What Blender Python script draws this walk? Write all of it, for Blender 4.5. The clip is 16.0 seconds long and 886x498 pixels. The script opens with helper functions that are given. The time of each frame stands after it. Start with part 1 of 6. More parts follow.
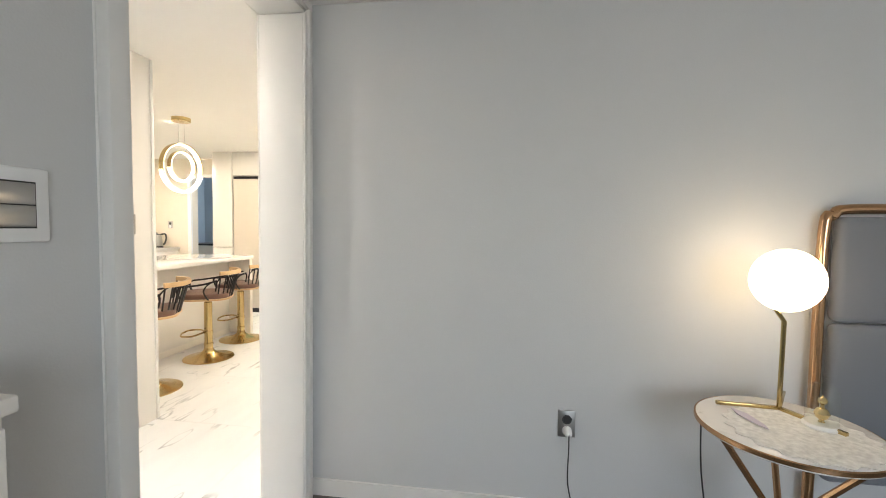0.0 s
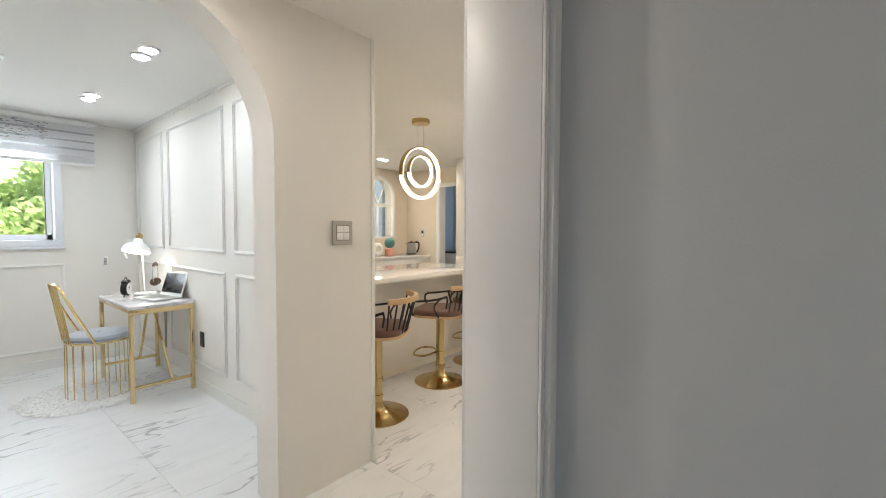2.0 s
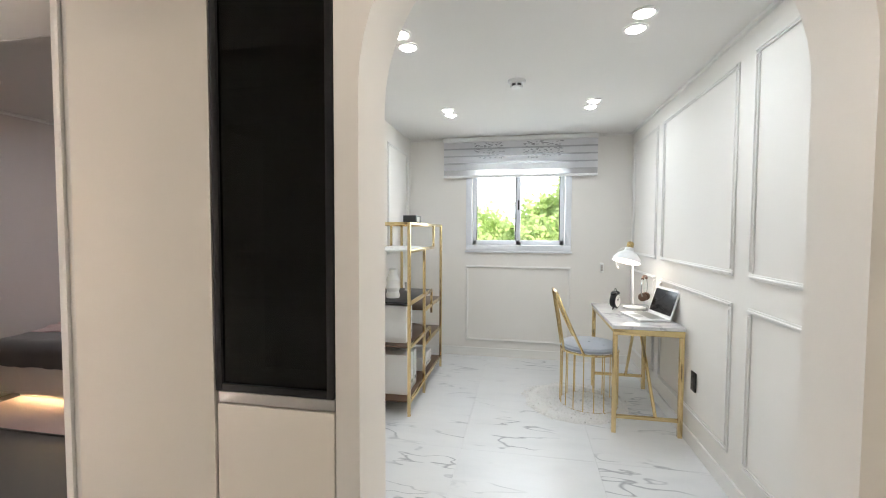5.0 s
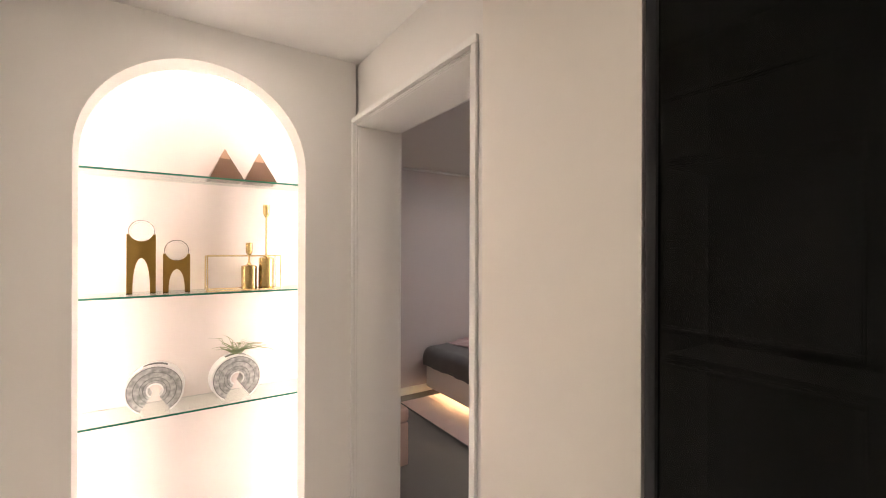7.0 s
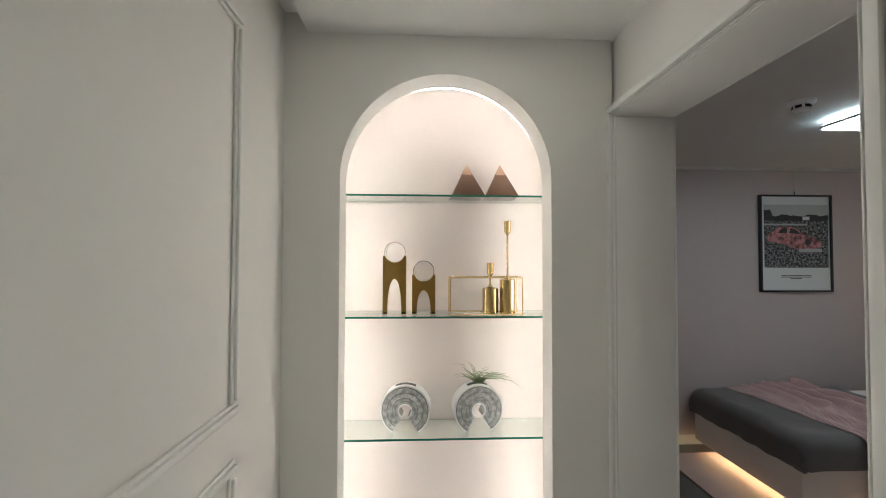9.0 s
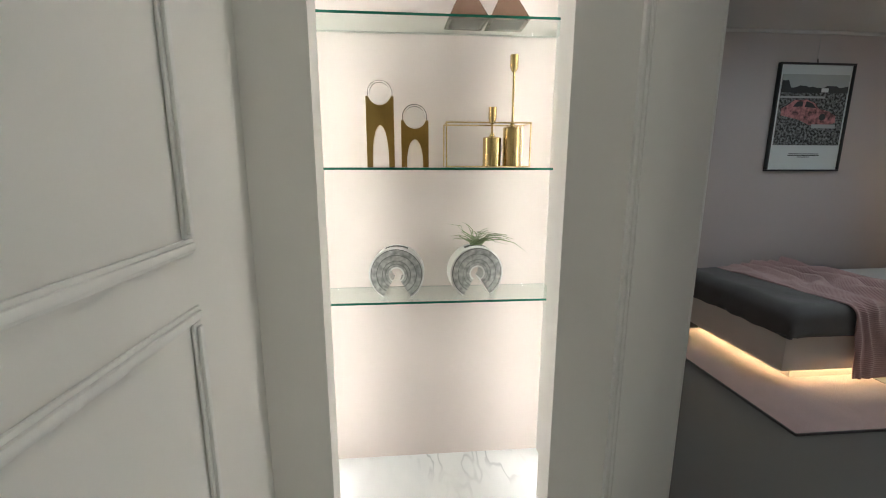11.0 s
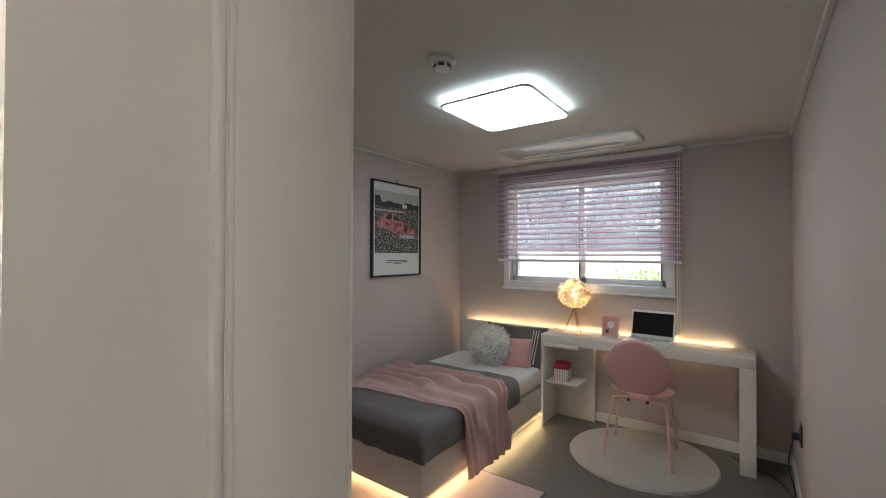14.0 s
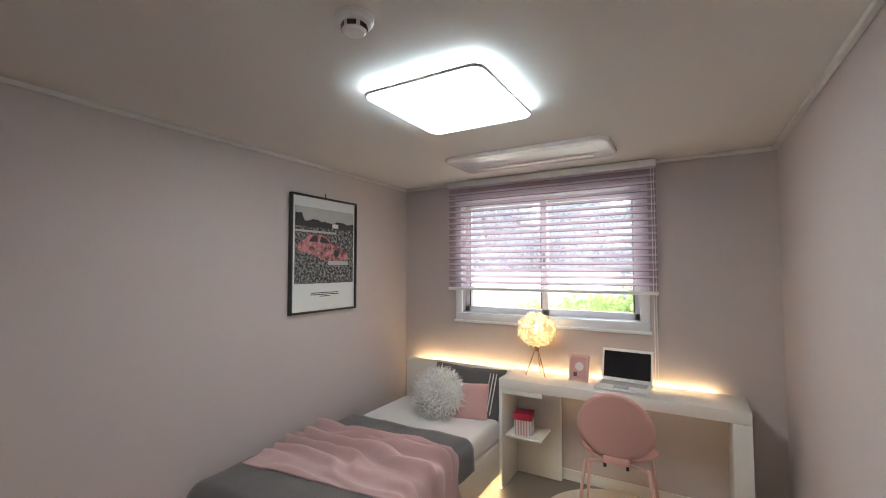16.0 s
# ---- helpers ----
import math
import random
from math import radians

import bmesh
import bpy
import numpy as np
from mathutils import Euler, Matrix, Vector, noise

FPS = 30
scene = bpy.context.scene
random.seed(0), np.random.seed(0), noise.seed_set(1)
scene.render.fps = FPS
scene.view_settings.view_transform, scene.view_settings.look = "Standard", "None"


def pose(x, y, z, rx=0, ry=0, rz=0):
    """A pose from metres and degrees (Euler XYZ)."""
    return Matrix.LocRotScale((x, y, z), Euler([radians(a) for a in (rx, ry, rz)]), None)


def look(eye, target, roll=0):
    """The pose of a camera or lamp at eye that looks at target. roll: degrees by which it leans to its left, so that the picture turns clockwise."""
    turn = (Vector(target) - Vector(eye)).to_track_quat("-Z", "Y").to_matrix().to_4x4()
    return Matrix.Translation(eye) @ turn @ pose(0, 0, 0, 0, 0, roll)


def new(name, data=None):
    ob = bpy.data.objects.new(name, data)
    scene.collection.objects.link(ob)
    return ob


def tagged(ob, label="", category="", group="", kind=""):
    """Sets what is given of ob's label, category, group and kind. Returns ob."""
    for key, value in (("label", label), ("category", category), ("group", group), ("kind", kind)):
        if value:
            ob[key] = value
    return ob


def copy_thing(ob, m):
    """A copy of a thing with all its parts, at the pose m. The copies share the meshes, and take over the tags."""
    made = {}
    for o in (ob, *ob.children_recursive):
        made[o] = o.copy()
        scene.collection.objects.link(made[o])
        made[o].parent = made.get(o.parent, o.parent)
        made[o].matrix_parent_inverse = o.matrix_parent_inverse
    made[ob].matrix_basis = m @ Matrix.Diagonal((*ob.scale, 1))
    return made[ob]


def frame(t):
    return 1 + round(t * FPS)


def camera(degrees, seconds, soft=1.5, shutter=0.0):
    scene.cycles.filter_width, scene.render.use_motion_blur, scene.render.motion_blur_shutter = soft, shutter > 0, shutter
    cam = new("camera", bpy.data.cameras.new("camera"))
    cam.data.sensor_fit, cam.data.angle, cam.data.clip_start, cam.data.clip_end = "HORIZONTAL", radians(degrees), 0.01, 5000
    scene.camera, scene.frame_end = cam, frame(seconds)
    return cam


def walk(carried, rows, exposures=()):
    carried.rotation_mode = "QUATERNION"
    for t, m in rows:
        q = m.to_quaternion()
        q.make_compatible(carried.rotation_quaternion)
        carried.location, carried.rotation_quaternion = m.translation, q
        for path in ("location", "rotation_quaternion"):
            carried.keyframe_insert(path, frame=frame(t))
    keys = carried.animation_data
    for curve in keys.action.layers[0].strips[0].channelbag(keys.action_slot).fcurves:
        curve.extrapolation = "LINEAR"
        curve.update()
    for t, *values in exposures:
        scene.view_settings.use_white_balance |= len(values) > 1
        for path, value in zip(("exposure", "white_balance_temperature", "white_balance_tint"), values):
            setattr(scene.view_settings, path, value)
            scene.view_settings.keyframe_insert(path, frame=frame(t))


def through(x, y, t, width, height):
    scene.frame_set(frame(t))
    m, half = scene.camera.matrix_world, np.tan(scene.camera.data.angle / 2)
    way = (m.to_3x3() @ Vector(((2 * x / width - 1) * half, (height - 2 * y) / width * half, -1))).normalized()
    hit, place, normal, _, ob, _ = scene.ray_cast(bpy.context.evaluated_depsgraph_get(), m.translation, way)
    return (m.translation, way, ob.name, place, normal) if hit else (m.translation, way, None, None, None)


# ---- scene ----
cam = camera(93.0, 16.0, 1.0)
PATH = [
    (0, (-0.479, -0.917, 1.303), (1.502, -0.659, 1.195), 0.9),
    (0.5, (-0.239, -0.855, 1.298), (1.706, -0.401, 1.206), 1.3),
    (1, (0.038, -0.776, 1.297), (1.909, -0.076, 1.204), 0.7),
    (1.5, (0.255, -0.661, 1.3), (1.98, 0.346, 1.206), 0.4),
    (2, (0.448, -0.486, 1.296), (1.985, 0.792, 1.211), 0.2),
    (2.5, (0.615, -0.372, 1.3), (1.912, 1.148, 1.21), 0.3),
    (3, (0.715, -0.28, 1.3), (1.656, 1.482, 1.211), 0.2),
    (3.5, (0.741, -0.106, 1.32), (1.298, 1.813, 1.234), 0.3),
    (3.7, (0.774, -0.021, 1.328), (1.2, 1.931, 1.241), 0.3),
    (6, (0.591, 0.471, 1.399), (-0.391, 2.212, 1.322), 0.4),
    (6.5, (0.457, 0.555, 1.449), (-0.848, 2.068, 1.38), 0.4),
    (7, (0.349, 0.593, 1.472), (-1.317, 1.7, 1.474), 0.2),
    (7.5, (0.25, 0.604, 1.492), (-1.631, 1.278, 1.578), 0.3),
    (8, (0.11, 0.619, 1.52), (-1.86, 0.931, 1.661), 0.2),
    (8.2, (0.07, 0.624, 1.528), (-1.913, 0.818, 1.693), -0.0),
    (10.3, (-0.072, 0.643, 1.383), (-2.06, 0.681, 1.167), -0.1),
    (10.5, (-0.117, 0.626, 1.35), (-2.095, 0.67, 1.061), -0.1),
    (11, (-0.201, 0.606, 1.291), (-2.156, 0.776, 0.902), 0.1),
    (11.5, (-0.312, 0.64, 1.249), (-2.204, 1.106, 0.798), 0.1),
    (12, (-0.446, 0.704, 1.279), (-2.217, 1.501, 0.8), 0.3),
    (12.5, (-0.583, 0.78, 1.31), (-2.199, 1.894, 0.924), 0.4),
    (13, (-0.711, 0.822, 1.365), (-2.137, 2.211, 1.177), 0.6),
    (13.5, (-0.816, 0.904, 1.407), (-2.056, 2.472, 1.359), 0.5),
    (14, (-0.871, 1.023, 1.451), (-2.052, 2.636, 1.473), 0.2),
    (14.5, (-0.907, 1.197, 1.494), (-2.055, 2.833, 1.565), 0.1),
    (15, (-1.001, 1.348, 1.541), (-2.062, 3.041, 1.643), -0.1),
    (15.5, (-1.08, 1.476, 1.554), (-2.107, 3.189, 1.649), -0.1),
    (16, (-1.12, 1.584, 1.556), (-2.129, 3.308, 1.65), -0.1),
]
walk(cam, [(t, look(eye, target, roll)) for t, eye, target, roll in PATH], exposures=[(0, 2.14, 6550, 10), (0.5, 2.14, 6550, 10), (1.0, 1.8, 6550, 10), (1.5, 1.5, 6500, 11), (2.0, 1.24, 6500, 11), (2.5, 1.06, 6450, 12), (3.5, 1.14, 6400, 11), (6, 1.12, 6850, 14), (7, 1.2, 7000, 17), (7.5, 1.05, 6750, 13), (8, 0.5, 6350, 7), (10.5, 0.4, 5950, 1), (11, 0.4, 5950, 0), (11.5, 0.42, 5950, 0), (12.5, 0.36, 5950, 0), (13, 0.38, 6050, 1), (13.5, 0.6, 6200, 4), (14, 0.88, 6400, 7), (14.5, 1.42, 6600, 9), (16, 1.5, 6550, 9)])


# ---- world, sun and large lights ----
world = bpy.data.worlds.new("world")
scene.world = world
world.use_nodes = True
wn = world.node_tree.nodes
sky = wn.new("ShaderNodeTexSky")
sky.sky_type, sky.sun_disc = "NISHITA", False
sky.sun_elevation, sky.sun_rotation = radians(48), radians(150)
world.node_tree.links.new(sky.outputs[0], wn["Background"].inputs[0])
wn["Background"].inputs[1].default_value = 0.15


INDOOR = 0.4  # indoor lamps beside daylight


def lamp(name, kind, m, power, color=(1, 1, 1), size=0.1, size_y=None, spread=None):
    d = bpy.data.lights.new(name, kind)
    d.energy, d.color = power * (1.0 if kind == "SUN" else INDOOR), color
    if kind == "AREA":
        d.size = size
        d.shape = "DISK"
        if size_y:
            d.shape, d.size_y = "RECTANGLE", size_y
        if spread:
            d.spread = radians(spread)
    elif kind == "SUN":
        d.angle = radians(0.6)
    else:
        d.shadow_soft_size = size
    ob = new(name, d)
    ob.matrix_world = m
    return ob


lamp("sun", "SUN", look((0, 0, 0), (-0.35, 0.62, -0.75)), 5.0, (1, 0.96, 0.9))
WARM, HALL, COOL, CLEARCOOL = (1, 0.87, 0.69), (1, 0.905, 0.79), (0.9, 0.96, 1), (0.82, 0.92, 1)


def down(x, y, z, power, color, size=0.1, spread=None):
    return lamp("ceiling_lamp_light", "AREA", pose(x, y, z), power, color, size, None, spread)


STUDY_SPOTS = ((0.12, 2.45), (0.12, 3.79), (1.255, 2.45), (1.24, 3.74))
for x, y in STUDY_SPOTS:
    down(x, y, 2.300, 6.0, CLEARCOOL, 0.09)
down(-1.09, 0.8, 2.306, 1.5, HALL, 0.08)
# added fill: an unseen hall lamp, placed to brighten the partition
down(0.80, 0.88, 2.306, 7.0, HALL, 0.08)
for x, y, p in ((4.5, 1.95, 16), (4.6, 4.1, 18), (2.9, 0.9, 12), (4.6, 0.7, 8)):
    down(x, y, 2.300, p, WARM, 0.09)
lamp("room_light", "AREA", pose(-1.985, 3.145, 2.235), 6.9, COOL, 0.5, 0.52)
# daylight entering the kid's and study windows, with added fills for utility and bedroom
lamp("window_daylight_kid", "AREA", pose(-2.11, 4.985, 1.66, -90, 0, 0), 4.2, (0.93, 0.97, 1), 1.3, 0.9)
# added cool fill inside the windowless utility room, to brighten its doorway
lamp("utility_fill_cool", "AREA", look((7.1, 3.2, 1.7), (6.4, 4.0, 1.3)), 14, (0.86, 0.94, 1), 0.7, 0.9)
lamp("window_daylight_study", "AREA", pose(0.67, 4.98, 1.55, -90, 0, 0), 13, (0.80, 0.92, 1), 0.9, 0.8)
# added cool fill at an assumed, unseen bedroom window
lamp("bedroom_fill_cool", "AREA", look((-3.0, -2.6, 1.4), (0, -2.0, 1.3)), 24, (0.9, 0.95, 1), 1.6, 1.3)

# ---- materials ----


def material(name, color, rough=0.5, metal=0.0, vary=0.06, scale=6.0, bump=0.05, fine=180.0, emit=0.0, glow=None, coat=0.0, sheen=0.0, random=0.0):
    """A surface with stains at one scale, grain at another, and fine relief."""
    m = bpy.data.materials.new(name)
    m.use_nodes = True
    n, l = m.node_tree.nodes, m.node_tree.links
    b = n["Principled BSDF"]
    b.inputs["Roughness"].default_value = rough
    b.inputs["Metallic"].default_value = metal
    b.inputs["Coat Weight"].default_value = coat
    b.inputs["Sheen Weight"].default_value = sheen
    tc = n.new("ShaderNodeTexCoord")
    a = n.new("ShaderNodeTexNoise")
    a.inputs["Scale"].default_value, a.inputs["Detail"].default_value = scale, 5
    l.new(tc.outputs["Object"], a.inputs["Vector"])
    ramp = n.new("ShaderNodeMix")
    ramp.data_type = "RGBA"
    ramp.inputs[6].default_value = (*[c * (1 - vary) for c in color], 1)
    ramp.inputs[7].default_value = (*[min(1, c * (1 + vary)) for c in color], 1)
    l.new(a.outputs["Fac"], ramp.inputs[0])
    out = ramp.outputs[2]
    if random:
        oi, hs = n.new("ShaderNodeObjectInfo"), n.new("ShaderNodeHueSaturation")
        mr = n.new("ShaderNodeMapRange")
        mr.inputs[3].default_value, mr.inputs[4].default_value = 1 - random, 1 + random
        l.new(oi.outputs["Random"], mr.inputs[0])
        l.new(mr.outputs[0], hs.inputs["Value"])
        l.new(out, hs.inputs["Color"])
        out = hs.outputs[0]
    l.new(out, b.inputs["Base Color"])
    f = n.new("ShaderNodeTexNoise")
    f.inputs["Scale"].default_value, f.inputs["Detail"].default_value = fine, 3
    l.new(tc.outputs["Object"], f.inputs["Vector"])
    if bump:
        bp = n.new("ShaderNodeBump")
        bp.inputs["Strength"].default_value, bp.inputs["Distance"].default_value = bump, 0.004
        l.new(f.outputs["Fac"], bp.inputs["Height"])
        l.new(bp.outputs[0], b.inputs["Normal"])
    rr = n.new("ShaderNodeMapRange")
    rr.inputs[3].default_value, rr.inputs[4].default_value = max(0, rough - 0.06), min(1, rough + 0.06)
    l.new(a.outputs["Fac"], rr.inputs[0])
    l.new(rr.outputs[0], b.inputs["Roughness"])
    if emit:
        b.inputs["Emission Color"].default_value = (*(glow or color), 1)
        b.inputs["Emission Strength"].default_value = emit * INDOOR
    return m


def contrast(m, low, high):
    """Spread a surface's stains into clear light and dark."""
    n, l = m.node_tree.nodes, m.node_tree.links
    mix = [q for q in n if q.type == "MIX"][0]
    noise = mix.inputs[0].links[0].from_node
    r = n.new("ShaderNodeMapRange")
    r.inputs[1].default_value, r.inputs[2].default_value = low, high
    l.new(noise.outputs["Fac"], r.inputs[0])
    l.new(r.outputs[0], mix.inputs[0])
    return m


def marble(name, base, vein, scale=1.1, rough=0.12, width=0.035, stretch=(1, 2.4, 1), soft=0.25, detail=9, twist=0.9):
    m = bpy.data.materials.new(name)
    m.use_nodes = True
    n, l = m.node_tree.nodes, m.node_tree.links
    b = n["Principled BSDF"]
    b.inputs["Roughness"].default_value = rough
    geo = n.new("ShaderNodeNewGeometry")
    oi = n.new("ShaderNodeObjectInfo")
    add = n.new("ShaderNodeVectorMath")
    add.operation = "MULTIPLY_ADD"
    add.inputs[1].default_value = (7.3, 7.3, 7.3)
    l.new(oi.outputs["Random"], add.inputs[0])
    l.new(geo.outputs["Position"], add.inputs[2])
    mp = n.new("ShaderNodeMapping")
    mp.inputs["Rotation"].default_value = (0, 0, 0.55)
    mp.inputs["Scale"].default_value = stretch
    l.new(add.outputs[0], mp.inputs[0])
    no = n.new("ShaderNodeTexNoise")
    no.inputs["Scale"].default_value, no.inputs["Detail"].default_value, no.inputs["Roughness"].default_value = scale, detail, 0.62
    no.inputs["Distortion"].default_value = twist
    l.new(mp.outputs[0], no.inputs["Vector"])
    d = n.new("ShaderNodeMath")
    d.operation = "SUBTRACT"
    d.inputs[1].default_value = 0.5
    l.new(no.outputs["Fac"], d.inputs[0])
    ab = n.new("ShaderNodeMath")
    ab.operation = "ABSOLUTE"
    l.new(d.outputs[0], ab.inputs[0])
    cr = n.new("ShaderNodeMapRange")
    cr.inputs[1].default_value, cr.inputs[2].default_value = 0.0, width
    cr.inputs[3].default_value, cr.inputs[4].default_value = 1.0, 0.0
    cr.interpolation_type = "SMOOTHSTEP"
    l.new(ab.outputs[0], cr.inputs[0])
    patch = n.new("ShaderNodeTexNoise")
    patch.inputs["Scale"].default_value = 2.3
    l.new(add.outputs[0], patch.inputs["Vector"])
    pr = n.new("ShaderNodeMapRange")
    pr.inputs[1].default_value, pr.inputs[2].default_value = 0.48, 0.62
    l.new(patch.outputs["Fac"], pr.inputs[0])
    mul = n.new("ShaderNodeMath")
    mul.operation = "MULTIPLY"
    l.new(cr.outputs[0], mul.inputs[0])
    l.new(pr.outputs[0], mul.inputs[1])
    cloud = n.new("ShaderNodeTexNoise")
    cloud.inputs["Scale"].default_value, cloud.inputs["Detail"].default_value = 3.0, 6
    l.new(mp.outputs[0], cloud.inputs["Vector"])
    mx0 = n.new("ShaderNodeMix")
    mx0.data_type = "RGBA"
    mx0.inputs[6].default_value = (*base, 1)
    mx0.inputs[7].default_value = (*[x * (1 - soft) + y * soft for x, y in zip(base, vein)], 1)
    cm = n.new("ShaderNodeMapRange")
    cm.inputs[1].default_value, cm.inputs[2].default_value = 0.45, 0.8
    l.new(cloud.outputs["Fac"], cm.inputs[0])
    l.new(cm.outputs[0], mx0.inputs[0])
    mx = n.new("ShaderNodeMix")
    mx.data_type = "RGBA"
    l.new(mul.outputs[0], mx.inputs[0])
    l.new(mx0.outputs[2], mx.inputs[6])
    mx.inputs[7].default_value = (*vein, 1)
    l.new(mx.outputs[2], b.inputs["Base Color"])
    return m


def glass(name, color=(1, 1, 1), rough=0.0, least=0.035, grazing=0.6):
    """A pane: mostly see-through, with a real reflection."""
    m = bpy.data.materials.new(name)
    m.use_nodes = True
    n, l = m.node_tree.nodes, m.node_tree.links
    n.remove(n["Principled BSDF"])
    t, g, f, mx = n.new("ShaderNodeBsdfTransparent"), n.new("ShaderNodeBsdfGlossy"), n.new("ShaderNodeLayerWeight"), n.new("ShaderNodeMixShader")
    t.inputs[0].default_value = (*color, 1)
    g.inputs["Roughness"].default_value = rough
    pw, ma = n.new("ShaderNodeMath"), n.new("ShaderNodeMath")
    pw.operation, ma.operation = "POWER", "MULTIPLY_ADD"
    pw.inputs[1].default_value = 4.5
    ma.inputs[1].default_value, ma.inputs[2].default_value = grazing, least
    l.new(f.outputs["Facing"], pw.inputs[0])
    l.new(pw.outputs[0], ma.inputs[0])
    l.new(ma.outputs[0], mx.inputs[0])
    l.new(t.outputs[0], mx.inputs[1])
    l.new(g.outputs[0], mx.inputs[2])
    l.new(mx.outputs[0], n["Material Output"].inputs[0])
    return m


def sheer(name, color, clear, through=0.6):
    """Thin cloth that lets light through."""
    m = bpy.data.materials.new(name)
    m.use_nodes = True
    n, l = m.node_tree.nodes, m.node_tree.links
    n.remove(n["Principled BSDF"])
    t, d, tr = n.new("ShaderNodeBsdfTransparent"), n.new("ShaderNodeBsdfDiffuse"), n.new("ShaderNodeBsdfTranslucent")
    tc, wv = n.new("ShaderNodeTexCoord"), n.new("ShaderNodeTexNoise")
    wv.inputs["Scale"].default_value = 60
    l.new(tc.outputs["Object"], wv.inputs["Vector"])
    cm = n.new("ShaderNodeMix")
    cm.data_type = "RGBA"
    cm.inputs[6].default_value = (*[c * 0.94 for c in color], 1)
    cm.inputs[7].default_value = (*color, 1)
    l.new(wv.outputs["Fac"], cm.inputs[0])
    for s in (d, tr):
        l.new(cm.outputs[2], s.inputs[0])
    a, b = n.new("ShaderNodeMixShader"), n.new("ShaderNodeMixShader")
    a.inputs[0].default_value, b.inputs[0].default_value = through, clear
    l.new(d.outputs[0], a.inputs[1])
    l.new(tr.outputs[0], a.inputs[2])
    l.new(a.outputs[0], b.inputs[1])
    l.new(t.outputs[0], b.inputs[2])
    l.new(b.outputs[0], n["Material Output"].inputs[0])
    return m


WHITE = material("white_wall_paint", (0.80, 0.775, 0.735), 0.75, bump=0.06, vary=0.025, scale=2.5)
CEIL = material("white_ceiling_paper", (0.8, 0.785, 0.76), 0.85, bump=0.08, vary=0.02, scale=3)
TRIM = material("white_satin_trim", (0.79, 0.775, 0.745), 0.38, bump=0.0, vary=0.02, scale=4)
GREYW = material("pale_grey_wallpaper", (0.62, 0.62, 0.615), 0.8, bump=0.12, vary=0.03, scale=2)
PINKW = material("dusty_pink_wallpaper", (0.53, 0.463, 0.445), 0.8, bump=0.14, vary=0.03, scale=2, fine=240)
PINKCEIL = material("off_white_ceiling_paper", (0.64, 0.615, 0.585), 0.85, bump=0.1, vary=0.02, scale=3)
GREYFLOOR = material("grey_vinyl_floor", (0.15, 0.138, 0.124), 0.42, bump=0.05, vary=0.08, scale=3, fine=90)
BEIGEW = material("warm_beige_wall", (0.7, 0.63, 0.53), 0.75, bump=0.06, vary=0.03)
TILE = marble("white_marble_tile", (0.76, 0.765, 0.77), (0.40, 0.41, 0.43), 1.6, 0.3, 0.022, (1.0, 3.4, 1), 0.14, 2.6, 0.3)
GROUT = material("pale_grout", (0.74, 0.73, 0.72), 0.8)
COUNTER = marble("white_stone_counter", (0.82, 0.80, 0.77), (0.6, 0.58, 0.55), 2.2, 0.08, 0.012, (1, 1, 1), 0.1)
DESKTOP = marble("grey_veined_marble_top", (0.66, 0.65, 0.65), (0.25, 0.25, 0.27), 3.0, 0.1, 0.05, (1, 2, 1), 0.45)
CREAM = material("cream_lacquer_panel", (0.78, 0.735, 0.665), 0.5, bump=0.015, vary=0.015)
CABWHITE = material("white_lacquer", (0.8, 0.77, 0.72), 0.22, bump=0.01, vary=0.015)
BLACKGLASS = glass("smoked_black_glass", (0.085, 0.085, 0.07), 0.02, 0.018, 0.35)
BLACKMETAL = material("matt_black_metal", (0.02, 0.02, 0.022), 0.4, 0.6, bump=0.02)
GOLD = material("polished_gold", (0.80, 0.62, 0.33), 0.17, 1.0, bump=0.0, vary=0.03, scale=8)
BRASS = material("brushed_brass", (0.54, 0.40, 0.18), 0.19, 1.0, bump=0.012, vary=0.04, scale=8, fine=300)
COPPER = material("copper_gold_tube", (0.58, 0.34, 0.18), 0.18, 1.0, bump=0.01, vary=0.06)
STEEL = material("brushed_steel", (0.46, 0.45, 0.43), 0.3, 1.0, bump=0.05, fine=400)
PLASTIC = material("white_plastic", (0.82, 0.82, 0.81), 0.3, bump=0.01, vary=0.02)
DARKPL = material("black_plastic", (0.02, 0.02, 0.02), 0.35, bump=0.02, vary=0.1)
LEATHER = material("brown_leather", (0.15, 0.075, 0.05), 0.42, bump=0.25, vary=0.14, scale=10, fine=260)
OAK = material("pale_oak", (0.62, 0.42, 0.22), 0.42, bump=0.06, vary=0.12, scale=14)
WALNUT = material("walnut_board", (0.13, 0.07, 0.04), 0.4, bump=0.08, vary=0.2, scale=12)
GREYFAB = material("grey_upholstery", (0.17, 0.18, 0.205), 0.85, bump=0.3, vary=0.08, sheen=0.4, fine=420)
GREYVELVET = material("blue_grey_velvet", (0.36, 0.40, 0.46), 0.7, bump=0.2, vary=0.1, sheen=0.6, fine=420)
DUVET = material("charcoal_cotton", (0.105, 0.098, 0.095), 0.75, bump=0.25, vary=0.1, scale=9, fine=420, sheen=0.25)
LINEN = material("white_cotton", (0.78, 0.765, 0.755), 0.85, bump=0.2, vary=0.04, scale=8, fine=420)
PINKCLOTH = material("dusty_pink_cotton", (0.62, 0.36, 0.34), 0.85, bump=0.25, vary=0.08, fine=420, sheen=0.3)
KNIT = material("dusty_pink_ribbed_knit", (0.56, 0.365, 0.35), 0.9, bump=0.25, vary=0.1, fine=420, sheen=0.3)
kn, kl = KNIT.node_tree.nodes, KNIT.node_tree.links
ribbump, split = kn.new("ShaderNodeBump"), kn.new("ShaderNodeSeparateXYZ")
